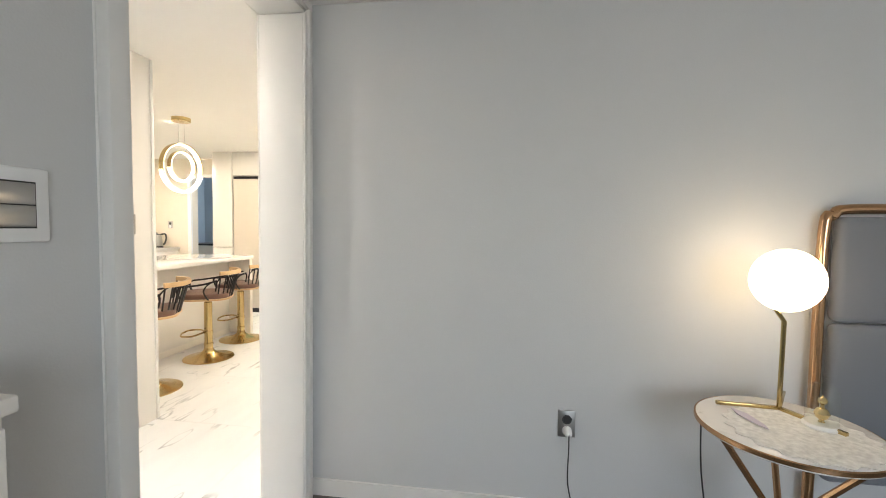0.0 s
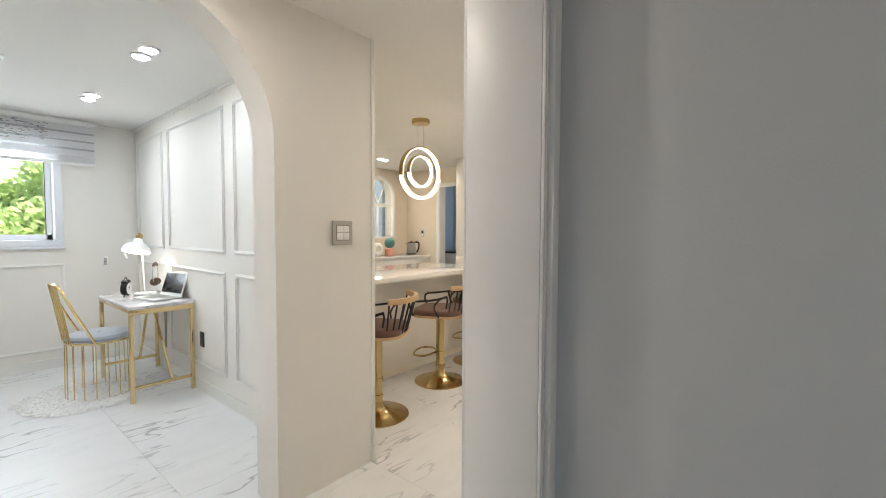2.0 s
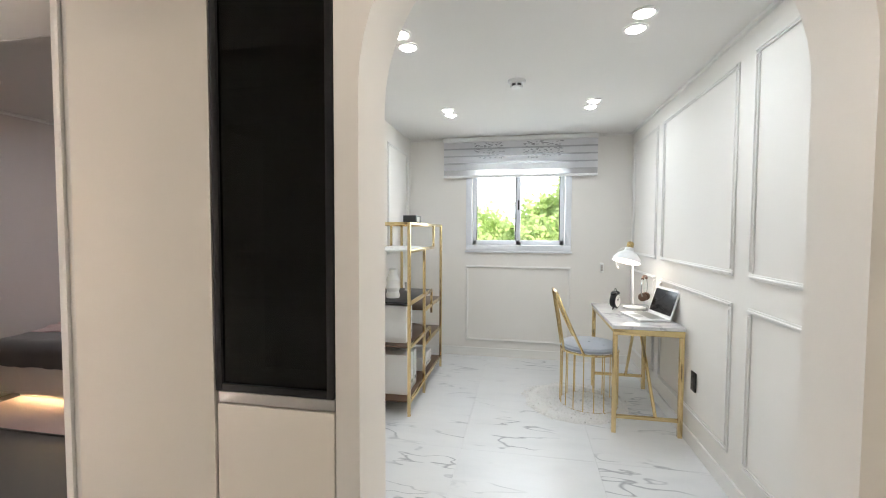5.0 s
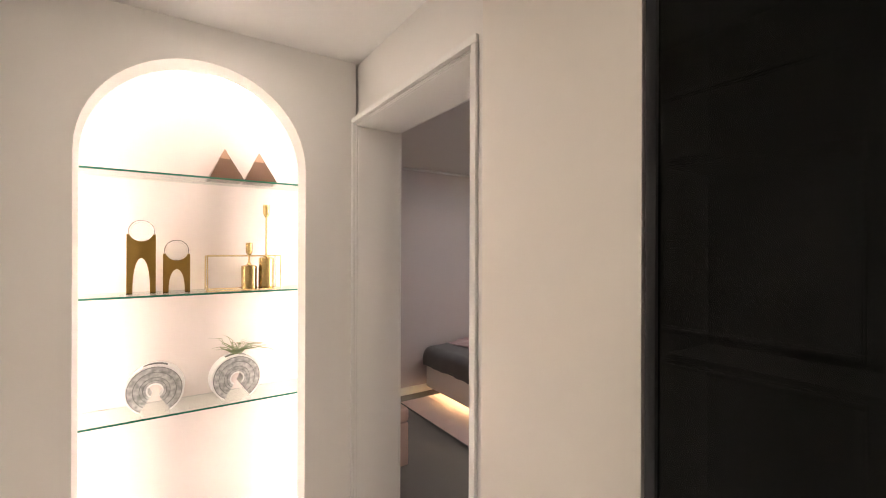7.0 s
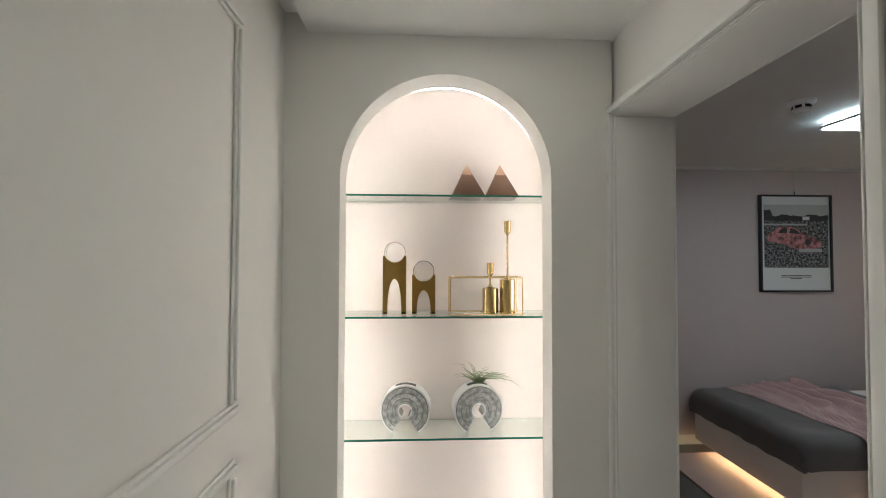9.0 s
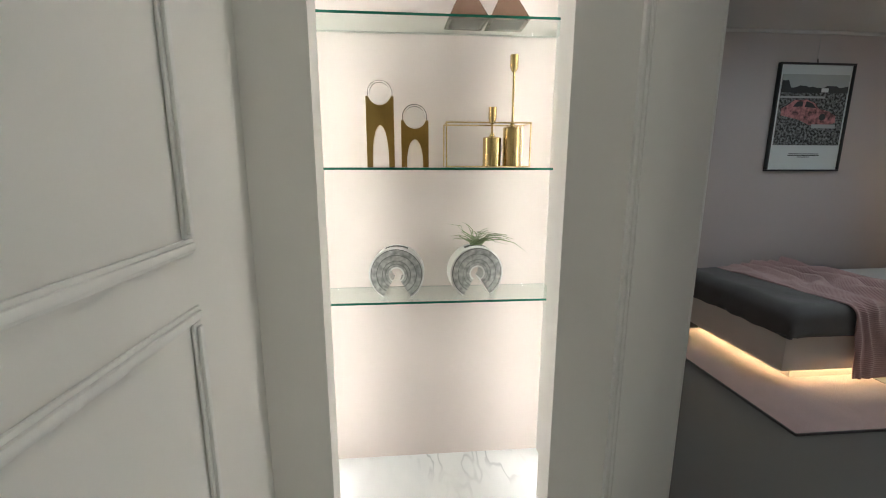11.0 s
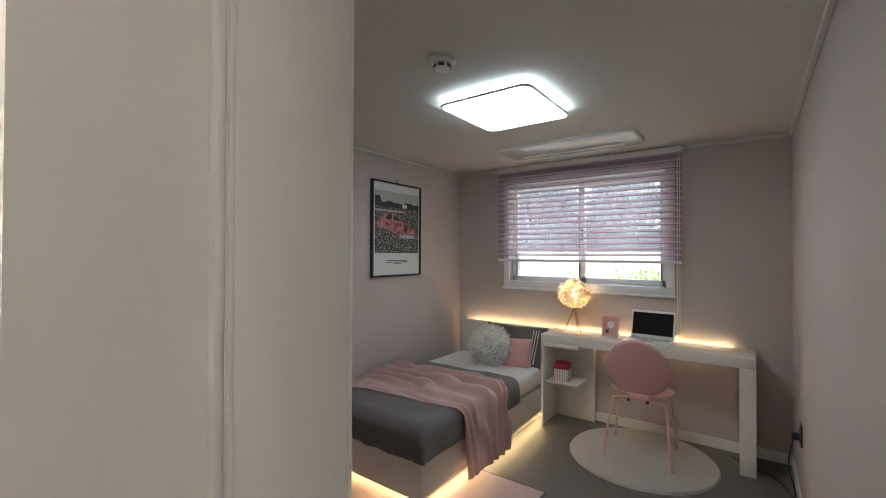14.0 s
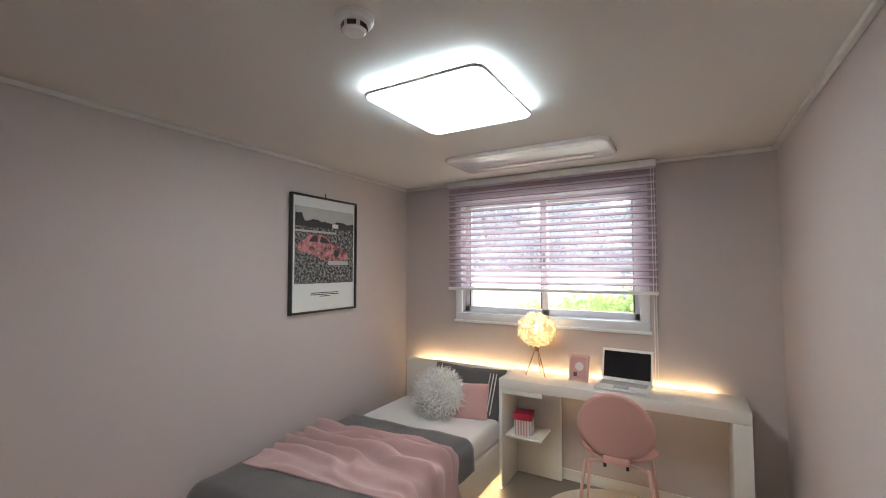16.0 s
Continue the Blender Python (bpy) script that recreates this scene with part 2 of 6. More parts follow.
kl.new([q for q in kn if q.type == "TEX_COORD"][0].outputs["Object"], split.inputs[0])
along, often, ribs = kn.new("ShaderNodeMath"), kn.new("ShaderNodeMath"), kn.new("ShaderNodeMath")
along.operation, often.operation, ribs.operation = "SUBTRACT", "MULTIPLY", "SINE"
often.inputs[1].default_value = 2 * math.pi / 0.0125
kl.new(split.outputs[0], along.inputs[0])
kl.new(split.outputs[2], along.inputs[1])
kl.new(along.outputs[0], often.inputs[0])
kl.new(often.outputs[0], ribs.inputs[0])
ribbump.inputs["Strength"].default_value, ribbump.inputs["Distance"].default_value = 0.6, 0.0022
kl.new(ribs.outputs[0], ribbump.inputs["Height"])
kl.new(kn["Principled BSDF"].inputs["Normal"].links[0].from_socket, ribbump.inputs["Normal"])
kl.new(ribbump.outputs[0], kn["Principled BSDF"].inputs["Normal"])
PINKPL = material("pink_moulded_plastic", (0.70, 0.40, 0.365), 0.42, bump=0.02, vary=0.03)
PINKPAINT = material("pink_painted_steel", (0.70, 0.46, 0.42), 0.35, bump=0.01, vary=0.03)
PINKBOX = material("blush_leatherette", (0.62, 0.44, 0.38), 0.5, bump=0.15, vary=0.05)
RED = material("crimson_card", (0.42, 0.02, 0.05), 0.5, bump=0.03)
FLUFF = sheer("white_feather", (0.97, 0.96, 0.93), 0.0, 0.25)
RUGWHITE = material("ivory_pile", (0.50, 0.47, 0.44), 0.95, bump=0.8, vary=0.1, scale=25, fine=500, sheen=0.5)
RUGPINK = material("pink_pile", (0.63, 0.44, 0.41), 0.95, bump=0.8, vary=0.16, scale=6, fine=500, sheen=0.5)
SCREEN = material("dark_screen", (0.012, 0.011, 0.012), 0.12, bump=0, vary=0.1)
TEAL = material("teal_glass_panel", (0.27, 0.40, 0.36), 0.12, bump=0, vary=0.02)
GREIGE = material("beige_glass_panel", (0.60, 0.54, 0.46), 0.15, bump=0, vary=0.02)
TEALPOT = material("teal_ceramic", (0.07, 0.22, 0.2), 0.4, vary=0.1)
PINKPOT = material("terracotta_pink_ceramic", (0.55, 0.25, 0.19), 0.5, vary=0.1)
CERAMIC = material("white_ceramic", (0.8, 0.79, 0.77), 0.3, vary=0.04)
BLUEW = material("blue_grey_tile_wall", (0.34, 0.42, 0.5), 0.5, vary=0.05)
LEAF = sheer("green_leaf", (0.60, 0.72, 0.33), 0.0, 0.55)
# pale blue leaf colour carries the haze of the far trees
HAZELEAF = sheer("hazed_blue_leaf", (0.44, 0.54, 0.60), 0.0, 0.4)
BARK = material("tree_bark", (0.12, 0.09, 0.06), 0.9, vary=0.3, bump=0.6, fine=60)
GRASS = material("dry_grass_ground", (0.36, 0.37, 0.25), 0.95, vary=0.3, scale=0.6)
AIRPLANT = material("air_plant_leaf", (0.22, 0.27, 0.14), 0.6, vary=0.2, scale=40)
BROWNBRONZE = material("bronze_mirror", (0.17, 0.10, 0.065), 0.2, 0.5, vary=0.1)
# gold with a dark reflection put into its colour
GOLDREFLECT = material("gold_dark_reflection", (0.40, 0.27, 0.09), 0.12, 1.0, bump=0, vary=0.1)
PINKBRONZE = material("rose_bronze", (0.46, 0.29, 0.2), 0.25, 0.5, vary=0.1)
NICHEBACK = material("blush_niche_paper", (0.66, 0.585, 0.55), 0.8, bump=0.06, vary=0.03, scale=3)
CRYSTAL = material("crystal_glass", (0.97, 0.98, 0.98), 0.22, bump=0, vary=0.0)
CRYSTAL.node_tree.nodes["Principled BSDF"].inputs["Transmission Weight"].default_value = 1.0
PANE = glass("window_glass")
CLEAR = glass("clear_glass", (0.97, 0.99, 0.98))
SHELFGLASS = glass("shelf_glass", (0.93, 0.975, 0.955))
GREENEDGE = material("green_glass_edge", (0.015, 0.13, 0.085), 0.15, vary=0.1, bump=0)
SHEERPINK = sheer("pink_sheer_blind", (0.80, 0.66, 0.75), 0.78)
OPAQUEPINK = sheer("pink_woven_blind", (0.80, 0.67, 0.75), 0.22, 0.6)
SHEERWHITE = sheer("white_sheer_blind", (0.86, 0.86, 0.88), 0.4)
OPAQUEWHITE = sheer("white_woven_blind", (0.9, 0.9, 0.91), 0.08, 0.55)
BANDEDGE = material("dark_band_seam", (0.20, 0.16, 0.20), 0.8)
PETAL = sheer("feather_petal", (0.9, 0.8, 0.66), 0.05, 0.6)
LED = material("led_strip", (1, 0.8, 0.5), 0.5, emit=25, glow=(1, 0.75, 0.42), bump=0)
LEDWHITE = material("led_strip_white", (1, 0.95, 0.9), 0.5, emit=44, glow=(1, 0.91, 0.86), bump=0)
LEDPANEL = material("ceiling_light_diffuser", (1, 1, 1), 0.5, emit=9, glow=(0.93, 0.98, 1), bump=0)
LEDHALO = material("ceiling_light_halo", (1, 1, 1), 0.5, emit=20, glow=(0.55, 0.83, 1), bump=0)
LEDSPOT = material("downlight_diffuser", (1, 1, 1), 0.5, emit=30, glow=(1, 0.99, 0.97), bump=0)
LEDRING = material("ring_light_diffuser", (1, 1, 1), 0.5, emit=5, glow=(1, 0.88, 0.7), bump=0)
OPAL = material("opal_glass_globe", (1, 1, 1), 0.3, emit=8, glow=(1, 0.74, 0.46), bump=0)
OPALGLOBE = material("opal_lamp_globe", (1, 1, 1), 0.3, emit=4.6, glow=(1, 0.78, 0.52), bump=0)
BULB = material("warm_bulb", (1, 0.9, 0.7), 0.4, emit=40, glow=(1, 0.76, 0.42), bump=0)

# ---- building helpers ----


def mesh_of(name, bm, mat, smooth=True, angle=35):
    me = bpy.data.meshes.new(name)
    bmesh.ops.recalc_face_normals(bm, faces=bm.faces)
    bm.to_mesh(me)
    bm.free()
    for p in me.polygons:
        p.use_smooth = smooth
    if smooth:
        me.set_sharp_from_angle(angle=radians(angle))
    for mm in mat if isinstance(mat, (list, tuple)) else (mat,):
        me.materials.append(mm)
    return me


def part(name, bm, mat, parent=None, label="", smooth=True, angle=35):
    ob = new(name, mesh_of(name, bm, mat, smooth, angle))
    if parent is not None:
        ob.parent = parent
    if label:
        ob["label"] = label
    return ob


def structure(name, bm, mat, label="", category="", smooth=False):
    return tagged(part(name, bm, mat, None, "", smooth), label, category, "", "structure")


def thing(name, x, y, z, rz, label, category, group=""):
    ob = new(name)
    ob.empty_display_size = 0.1
    ob.matrix_world = pose(x, y, z, 0, 0, rz)
    return tagged(ob, label, category, group)


def box(bm, x0, x1, y0, y1, z0, z1, bevel=0.0, seg=2, m=None):
    vs = [bm.verts.new((x, y, z)) for z in (z0, z1) for y in (y0, y1) for x in (x0, x1)]
    fs = [bm.faces.new([vs[i] for i in q]) for q in ((0, 2, 3, 1), (4, 5, 7, 6), (0, 1, 5, 4), (2, 6, 7, 3), (0, 4, 6, 2), (1, 3, 7, 5))]
    if bevel:
        es = list({e for f in fs for e in f.edges})
        r = bmesh.ops.bevel(bm, geom=es, offset=bevel, segments=seg, affect="EDGES", profile=0.5)
        vs = list({v for f in r["faces"] for v in f.verts} | {v for v in vs if v.is_valid})
    if m is not None:
        bmesh.ops.transform(bm, matrix=m, verts=vs)
    return vs


def boxes(*rows, bevel=0.0, seg=2):
    bm = bmesh.new()
    for r in rows:
        box(bm, *r, bevel=bevel, seg=seg)
    return bm


def lathe(profile, seg=32, bm=None, m=None, cap=True):
    """Turns a profile of (radius, height) round the upright axis."""
    bm = bm or bmesh.new()
    rings, made = [], []
    for r, z in profile:
        if r < 1e-5:
            ring = [bm.verts.new((0, 0, z))]
        else:
            ring = [bm.verts.new((r * math.cos(2 * math.pi * i / seg), r * math.sin(2 * math.pi * i / seg), z)) for i in range(seg)]
        rings.append(ring)
        made += ring
    for a, b in zip(rings, rings[1:]):
        for i in range(seg):
            j = (i + 1) % seg
            q = [a[i % len(a)], a[j % len(a)], b[j % len(b)], b[i % len(b)]]
            q = list(dict.fromkeys(q))
            if len(q) > 2:
                bm.faces.new(q)
    if cap:
        for ring in (rings[0], rings[-1]):
            if len(ring) > 2:
                bm.faces.new(ring)
    if m is not None:
        bmesh.ops.transform(bm, matrix=m, verts=made)
    return bm


def tube(points, r, seg=8, bm=None, closed=False, flat=1.0):
    """A round bar along points; r may be one radius or one for each point."""
    bm = bm or bmesh.new()
    ps = [Vector(p) for p in points]
    n = len(ps)
    rs = r if isinstance(r, (list, tuple)) else [r] * n
    rings, up = [], None
    for i, p in enumerate(ps):
        a = ps[(i - 1) % n] if closed or i else p
        b = ps[(i + 1) % n] if closed or i < n - 1 else p
        d = (b - a).normalized()
        if up is None:
            up = d.orthogonal().normalized()
        up = (up - d * up.dot(d)).normalized()
        side = d.cross(up)
        rings.append([bm.verts.new(p + rs[i] * (math.cos(2 * math.pi * k / seg) * up + flat * math.sin(2 * math.pi * k / seg) * side)) for k in range(seg)])
    for i in range(n if closed else n - 1):
        a, b = rings[i], rings[(i + 1) % n]
        for k in range(seg):
            bm.faces.new((a[k], a[(k + 1) % seg], b[(k + 1) % seg], b[k]))
    if not closed:
        bm.faces.new(rings[0][::-1])
        bm.faces.new(rings[-1])
    return bm


def bend(points, steps=6):
    """A smooth line through points."""
    ps = [Vector(p) for p in points]
    out = []
    for i in range(len(ps) - 1):
        p0, p1, p2, p3 = ps[max(i - 1, 0)], ps[i], ps[i + 1], ps[min(i + 2, len(ps) - 1)]
        for k in range(steps):
            t = k / steps
            out.append(0.5 * (2 * p1 + (p2 - p0) * t + (2 * p0 - 5 * p1 + 4 * p2 - p3) * t * t + (3 * p1 - p0 - 3 * p2 + p3) * t ** 3))
    return out + [ps[-1]]


def ring_points(r, n=48, z=0.0, a0=0.0, a1=360.0):
    return [(r * math.cos(radians(a0 + (a1 - a0) * i / n)), r * math.sin(radians(a0 + (a1 - a0) * i / n)), z) for i in range(n if a1 - a0 == 360 else n + 1)]


def prism(outline, thick, bm=None, m=None):
    """A flat outline (x, z) given depth along y from 0 to thick."""
    bm = bm or bmesh.new()
    a = [bm.verts.new((x, 0, z)) for x, z in outline]
    b = [bm.verts.new((x, thick, z)) for x, z in outline]
    bm.faces.new(a)
    bm.faces.new(b[::-1])
    n = len(a)
    for i in range(n):
        bm.faces.new((a[i], b[i], b[(i + 1) % n], a[(i + 1) % n]))
    if m is not None:
        bmesh.ops.transform(bm, matrix=m, verts=a + b)
    return bm


def arch_outline(w0, w1, z_top, a0, a1, spring, steps=28):
    """The outline of a wall from w0 to w1 with a round-headed opening from a0 to a1 that stands on its base."""
    c, r = (a0 + a1) / 2, (a1 - a0) / 2
    curve = [(c - r * math.cos(math.pi * i / steps), spring + r * math.sin(math.pi * i / steps)) for i in range(steps + 1)]
    return [(w0, 0), (a0, 0), *curve, (a1, 0), (w1, 0), (w1, z_top), (w0, z_top)]


def cloth(nu, nv, f, mat, name, parent, thick=0.008, label=""):
    """A sheet of cloth by a rule f(u, v), with thickness."""
    bm = bmesh.new()
    g = [[bm.verts.new(f(i / nu, j / nv)) for j in range(nv + 1)] for i in range(nu + 1)]
    for i in range(nu):
        for j in range(nv):
            bm.faces.new((g[i][j], g[i + 1][j], g[i + 1][j + 1], g[i][j + 1]))
    ob = part(name, bm, mat, parent, label, angle=80)
    so = ob.modifiers.new("solid", "SOLIDIFY")
    so.thickness, so.offset = thick, 0
    return ob


def cushion(w, h, t, power=2.6, n=18, bm=None):
    """A soft pillow lying flat, w by h and t thick, pinched at its corners."""
    bm = bm or bmesh.new()
    for s in (1, -1):
        g = []
        for i in range(n + 1):
            row = []
            for j in range(n + 1):
                u, v = 2 * i / n - 1, 2 * j / n - 1
                e = max(0.0, (1 - abs(u) ** power) * (1 - abs(v) ** power)) ** 0.45
                k = 1 - 0.07 * (1 - abs(u)) * abs(v) ** 2
                q = 1 - 0.07 * (1 - abs(v)) * abs(u) ** 2
                wr = 0.02 * noise.noise(Vector((u * 3, v * 3, s * 2.0)))
                row.append(bm.verts.new((u * w / 2 * q, v * h / 2 * k, s * (t / 2 * e + (wr * t if e > 0.05 else 0)))))
            g.append(row)
        for i in range(n):
            for j in range(n):
                bm.faces.new((g[i][j], g[i + 1][j], g[i + 1][j + 1], g[i][j + 1]))
    bmesh.ops.remove_doubles(bm, verts=bm.verts, dist=1e-4)
    return bm


def turned(bm, m):
    bmesh.ops.transform(bm, matrix=m, verts=bm.verts)
    return bm

# ---- the large structure ----
H, HK = 2.33, 2.30  # hall, study and kitchen; bedrooms
bm = boxes((-2.0, -0.52, -0.06, 1.38, -0.12, -0.006), (-0.52, 6.0, -0.06, 4.85, -0.12, -0.006))
floor_hall = structure("floor_hall", bm, GROUT, "white marble tiled floor with grey veins", "floor")
structure("floor_kid", boxes((-3.5, -0.55, 1.38, 4.9, -0.12, 0.0)), GREYFLOOR, "smooth grey vinyl floor of the small bedroom", "floor")
structure("floor_bedroom", boxes((-3.2, 1.5, -4.3, -0.06, -0.12, 0.0)), GREYFLOOR, "grey floor of the main bedroom", "floor")
structure("floor_utility", boxes((6.0, 7.3, 2.9, 4.95, -0.12, 0.0)), GREYFLOOR, "grey utility room floor", "floor")
structure("ceiling_hall", boxes((-2.0, 1.29, 0.22, 1.36, H, 2.46), (1.29, 6.0, 0.14, 1.36, H, 2.46), (1.99, 6.0, 1.36, 5.0, H, 2.46), (-2.0, 1.29, 0.0, 0.22, 2.4, 2.46)), CEIL, "white papered ceiling of hall and kitchen", "ceiling")
structure("ceiling_study", boxes((-0.6, 1.99, 1.36, 5.0, H, 2.46)), CEIL, "white papered ceiling of the study", "ceiling")
structure("ceiling_kid", boxes((-3.55, -0.6, 1.36, 5.0, HK, 2.46)), PINKCEIL, "off-white papered ceiling of the small bedroom", "ceiling")
structure("ceiling_bedroom", boxes((-3.25, 1.6, -4.35, -0.05, HK, 2.46)), CEIL, "white bedroom ceiling", "ceiling")
structure("ceiling_utility", boxes((6.0, 7.4, 2.8, 5.0, 2.25, 2.46)), CEIL, "utility room ceiling", "ceiling")

# niche wall, running along y, faces the hall
m = Matrix(((0, 1, 0, -1.62), (1, 0, 0, 0), (0, 0, 1, 0), (0, 0, 0, 1)))
structure("wall_niche", prism(arch_outline(0.0, 1.334, 2.4, 0.339, 1.105, 1.806), 0.12, m=m), WHITE, "white wall with a lit round-headed niche", "wall", True)
structure("wall_niche_inside", boxes((-1.9, -1.621, 0.2, 0.25, 0, 2.36), (-1.9, -1.621, 1.19, 1.26, 0, 2.36), (-1.9, -1.621, 0.25, 1.19, 2.285, 2.36)), WHITE, "white painted sides of the niche", "wall")
structure("wall_niche_back", boxes((-2.0, -1.9, 0.2, 1.26, 0, 2.36)), NICHEBACK, "blush papered back of the lit niche", "wall")

# wall with the door of the small bedroom
structure("wall_kid_south", boxes((-3.55, -1.505, 1.345, 1.53, 0, H), (-1.505, -0.573, 1.345, 1.53, 2.074, H), (-0.572, -0.529, 1.322, 1.53, 0, H), (-0.529, -0.49, 1.345, 1.53, 0, H)), WHITE, "white wall round the small bedroom's doorway", "wall")
structure("wall_kid_south_lining", boxes((-3.4, -1.508, 1.5305, 1.538, 0, H), (-1.508, -0.64, 1.5305, 1.538, 2.08, H)), PINKW, "dusty pink papered wall", "wall")
structure("wall_kid_west", boxes((-3.55, -3.4, 1.37, 5.0, 0, H)), PINKW, "dusty pink papered wall behind the bed", "wall")
structure("wall_kid_east", boxes((-0.64, -0.60, 1.546, 4.8, 0, H)), PINKW, "dusty pink papered wall", "wall")
structure("wall_study_west", boxes((-0.60, -0.49, 1.546, 4.8, 0, H), (-0.571, -0.49, 1.5305, 1.546, 0, H)), WHITE, "white study wall", "wall")
structure("wall_arch", prism(arch_outline(0.275, 1.99, H, 0.339, 1.418, 1.695), 0.20, m=pose(0, 1.30, 0)), WHITE, "white wall with a wide round archway to the study", "wall", True)
structure("wall_study_east", boxes((1.79, 1.99, 1.50, 4.8, 0, H)), WHITE, "white panelled partition between study and kitchen", "wall")
structure("trim_partition_corner", boxes((1.975, 1.998, 1.292, 1.315, 0, H), bevel=0.004), TRIM, "white corner bead of the partition", "trim", True)

# outer wall with its windows
structure("wall_kid_north", boxes((-3.55, -2.80, 4.8, 5.0, 0, H), (-1.42, -0.60, 4.8, 5.0, 0, H), (-2.80, -1.42, 4.8, 5.0, 0, 1.18), (-2.80, -1.42, 4.8, 5.0, 2.14, H)), PINKW, "dusty pink papered window wall", "wall")
structure("wall_study_north", boxes((-0.60, 0.19, 4.82, 5.0, 0, H), (1.15, 1.99, 4.82, 5.0, 0, H), (0.19, 1.15, 4.82, 5.0, 0, 1.2), (0.19, 1.15, 4.82, 5.0, 2.12, H)), WHITE, "white study window wall", "wall")
bm = prism([(x, z + 1.2) for x, z in arch_outline(1.99, 6.0, H - 1.2, 4.86, 5.46, 0.68)], 0.2, m=pose(0, 4.8, 0))
box(bm, 1.99, 6.0, 4.8, 5.0, 0, 1.2)
structure("wall_kitchen_north", bm, BEIGEW, "warm beige kitchen wall with an arched window", "wall", True)
structure("wall_kitchen_east", boxes((5.8, 6.0, -0.06, 3.33, 0, H), (5.8, 6.0, 4.08, 5.0, 0, H), (5.8, 6.0, 3.33, 4.08, 2.06, H)), BEIGEW, "warm beige kitchen wall with a doorway", "wall")
structure("wall_utility", boxes((7.2, 7.35, 2.9, 5.0, 0, 2.3), (6.0, 7.2, 2.8, 2.9, 0, 2.3), (6.0, 7.2, 4.86, 5.0, 0, 2.3)), BLUEW, "blue-grey utility room walls", "wall")
structure("trim_kitchen_doorway", boxes((5.77, 5.81, 4.03, 4.09, 0, 2.08), (5.77, 5.81, 3.31, 4.03, 2.02, 2.08), bevel=0.004), TRIM, "white doorway frame", "trim", True)

# wall between hall and main bedroom
structure("wall_hall_south", boxes((-1.57, 0.378, 0.04, 0.14, 0, 2.4), (1.345, 6.0, 0.04, 0.14, 0, H), (0.378, 1.345, 0.04, 0.14, 2.270, H)), WHITE, "white panelled hall wall", "wall")
structure("wall_bedroom_north", boxes((-3.2, 0.378, -0.05, 0.0395, 0, H), (1.345, 1.55, -0.05, 0.0395, 0, H), (0.378, 1.345, -0.05, 0.0395, 2.270, H)), GREYW, "pale grey papered bedroom wall", "wall")
structure("wall_bedroom_east", boxes((1.40, 1.55, -4.3, -0.05, 0, H)), GREYW, "pale grey papered wall behind the bed", "wall")
structure("wall_bedroom_south", boxes((-3.2, 1.55, -4.4, -4.25, 0, H)), GREYW, "pale grey papered bedroom wall", "wall")
# unseen wall; its opening is added to let light into the bedroom
structure("wall_bedroom_west", boxes((-3.25, -3.1, -4.3, -3.4, 0, H), (-3.25, -3.1, -1.8, -0.05, 0, H), (-3.25, -3.1, -3.4, -1.8, 0, 0.75), (-3.25, -3.1, -3.4, -1.8, 2.1, H)), GREYW, "pale grey papered bedroom wall with an unseen, added window opening", "wall")


def door_frame(name, x0, x1, y0, y1, top, face, label):
    """A lined doorway through a wall along x; face: how wide its front shows."""
    ob = thing(name, (x0 + x1) / 2, (y0 + y1) / 2, 0, 0, label, "door frame")
    ob["kind"] = "structure"
    cx, cy = (x0 + x1) / 2, (y0 + y1) / 2
    a, b, d = x0 - cx, x1 - cx, (y1 - y0) / 2
    part("jamb", boxes((a - face, a, -d, d, 0, top), bevel=0.003), TRIM, ob)
    part("jamb", boxes((b, b + face, -d, d, 0, top), bevel=0.003), TRIM, ob)
    part("head", boxes((a - face, b + face, -d, d, top + 0.001, top + face), bevel=0.003), TRIM, ob)
    for side in (-1, 1):
        for near, wide, proud in ((0.02, 0.10, 0.009), (0.20, 0.10, 0.009), (0.42, 0.56, 0.020)):
            n0, n1 = face * near, face * (near + wide)
            ya, yb = (d, d + proud) if side > 0 else (-d - proud, -d)
            part("moulding", boxes((a - n1, a - n0, ya, yb, 0, top + n0), bevel=0.002), TRIM, ob)
            part("moulding", boxes((b + n0, b + n1, ya, yb, 0, top + n0), bevel=0.002), TRIM, ob)
            part("moulding", boxes((a - n1, b + n1, ya, yb, top + n0 + 0.0005, top + n1), bevel=0.002), TRIM, ob)
    return ob


door_frame("door_frame_1", -1.464, -0.615, 1.332, 1.544, 2.033, 0.042, "white satin door frame of the small bedroom")
bedroom_frame = door_frame("door_frame_2", 0.391, 1.30, -0.056, 0.15, 2.22, 0.055, "white satin door frame of the main bedroom")
part("casing", boxes((-0.5095, -0.455, -0.135, -0.103, 0, 2.22), bevel=0.006), TRIM, bedroom_frame)


def picture_moulding(name, m, w, h, label, mat=TRIM, face=0.028):
    """A rectangle of applied moulding, w by h, in the plane of m (x along the wall, z up, y off the wall)."""
    ob = new(name)
    ob.matrix_world = m
    tagged(ob, label, "wall moulding", "", "structure")
    for x0, x1, z0, z1 in ((0, w, 0, face), (0, w, h - face, h), (0, face, face, h - face), (w - face, w, face, h - face)):
        bm = boxes((x0, x1, 0, 0.008, z0, z1), bevel=0.003)
        e = 0.008
        box(bm, x0 + e, x1 - e, 0.007, 0.017, z0 + e, z1 - e, bevel=0.004)
        part("strip", bm, mat, ob)
    return ob


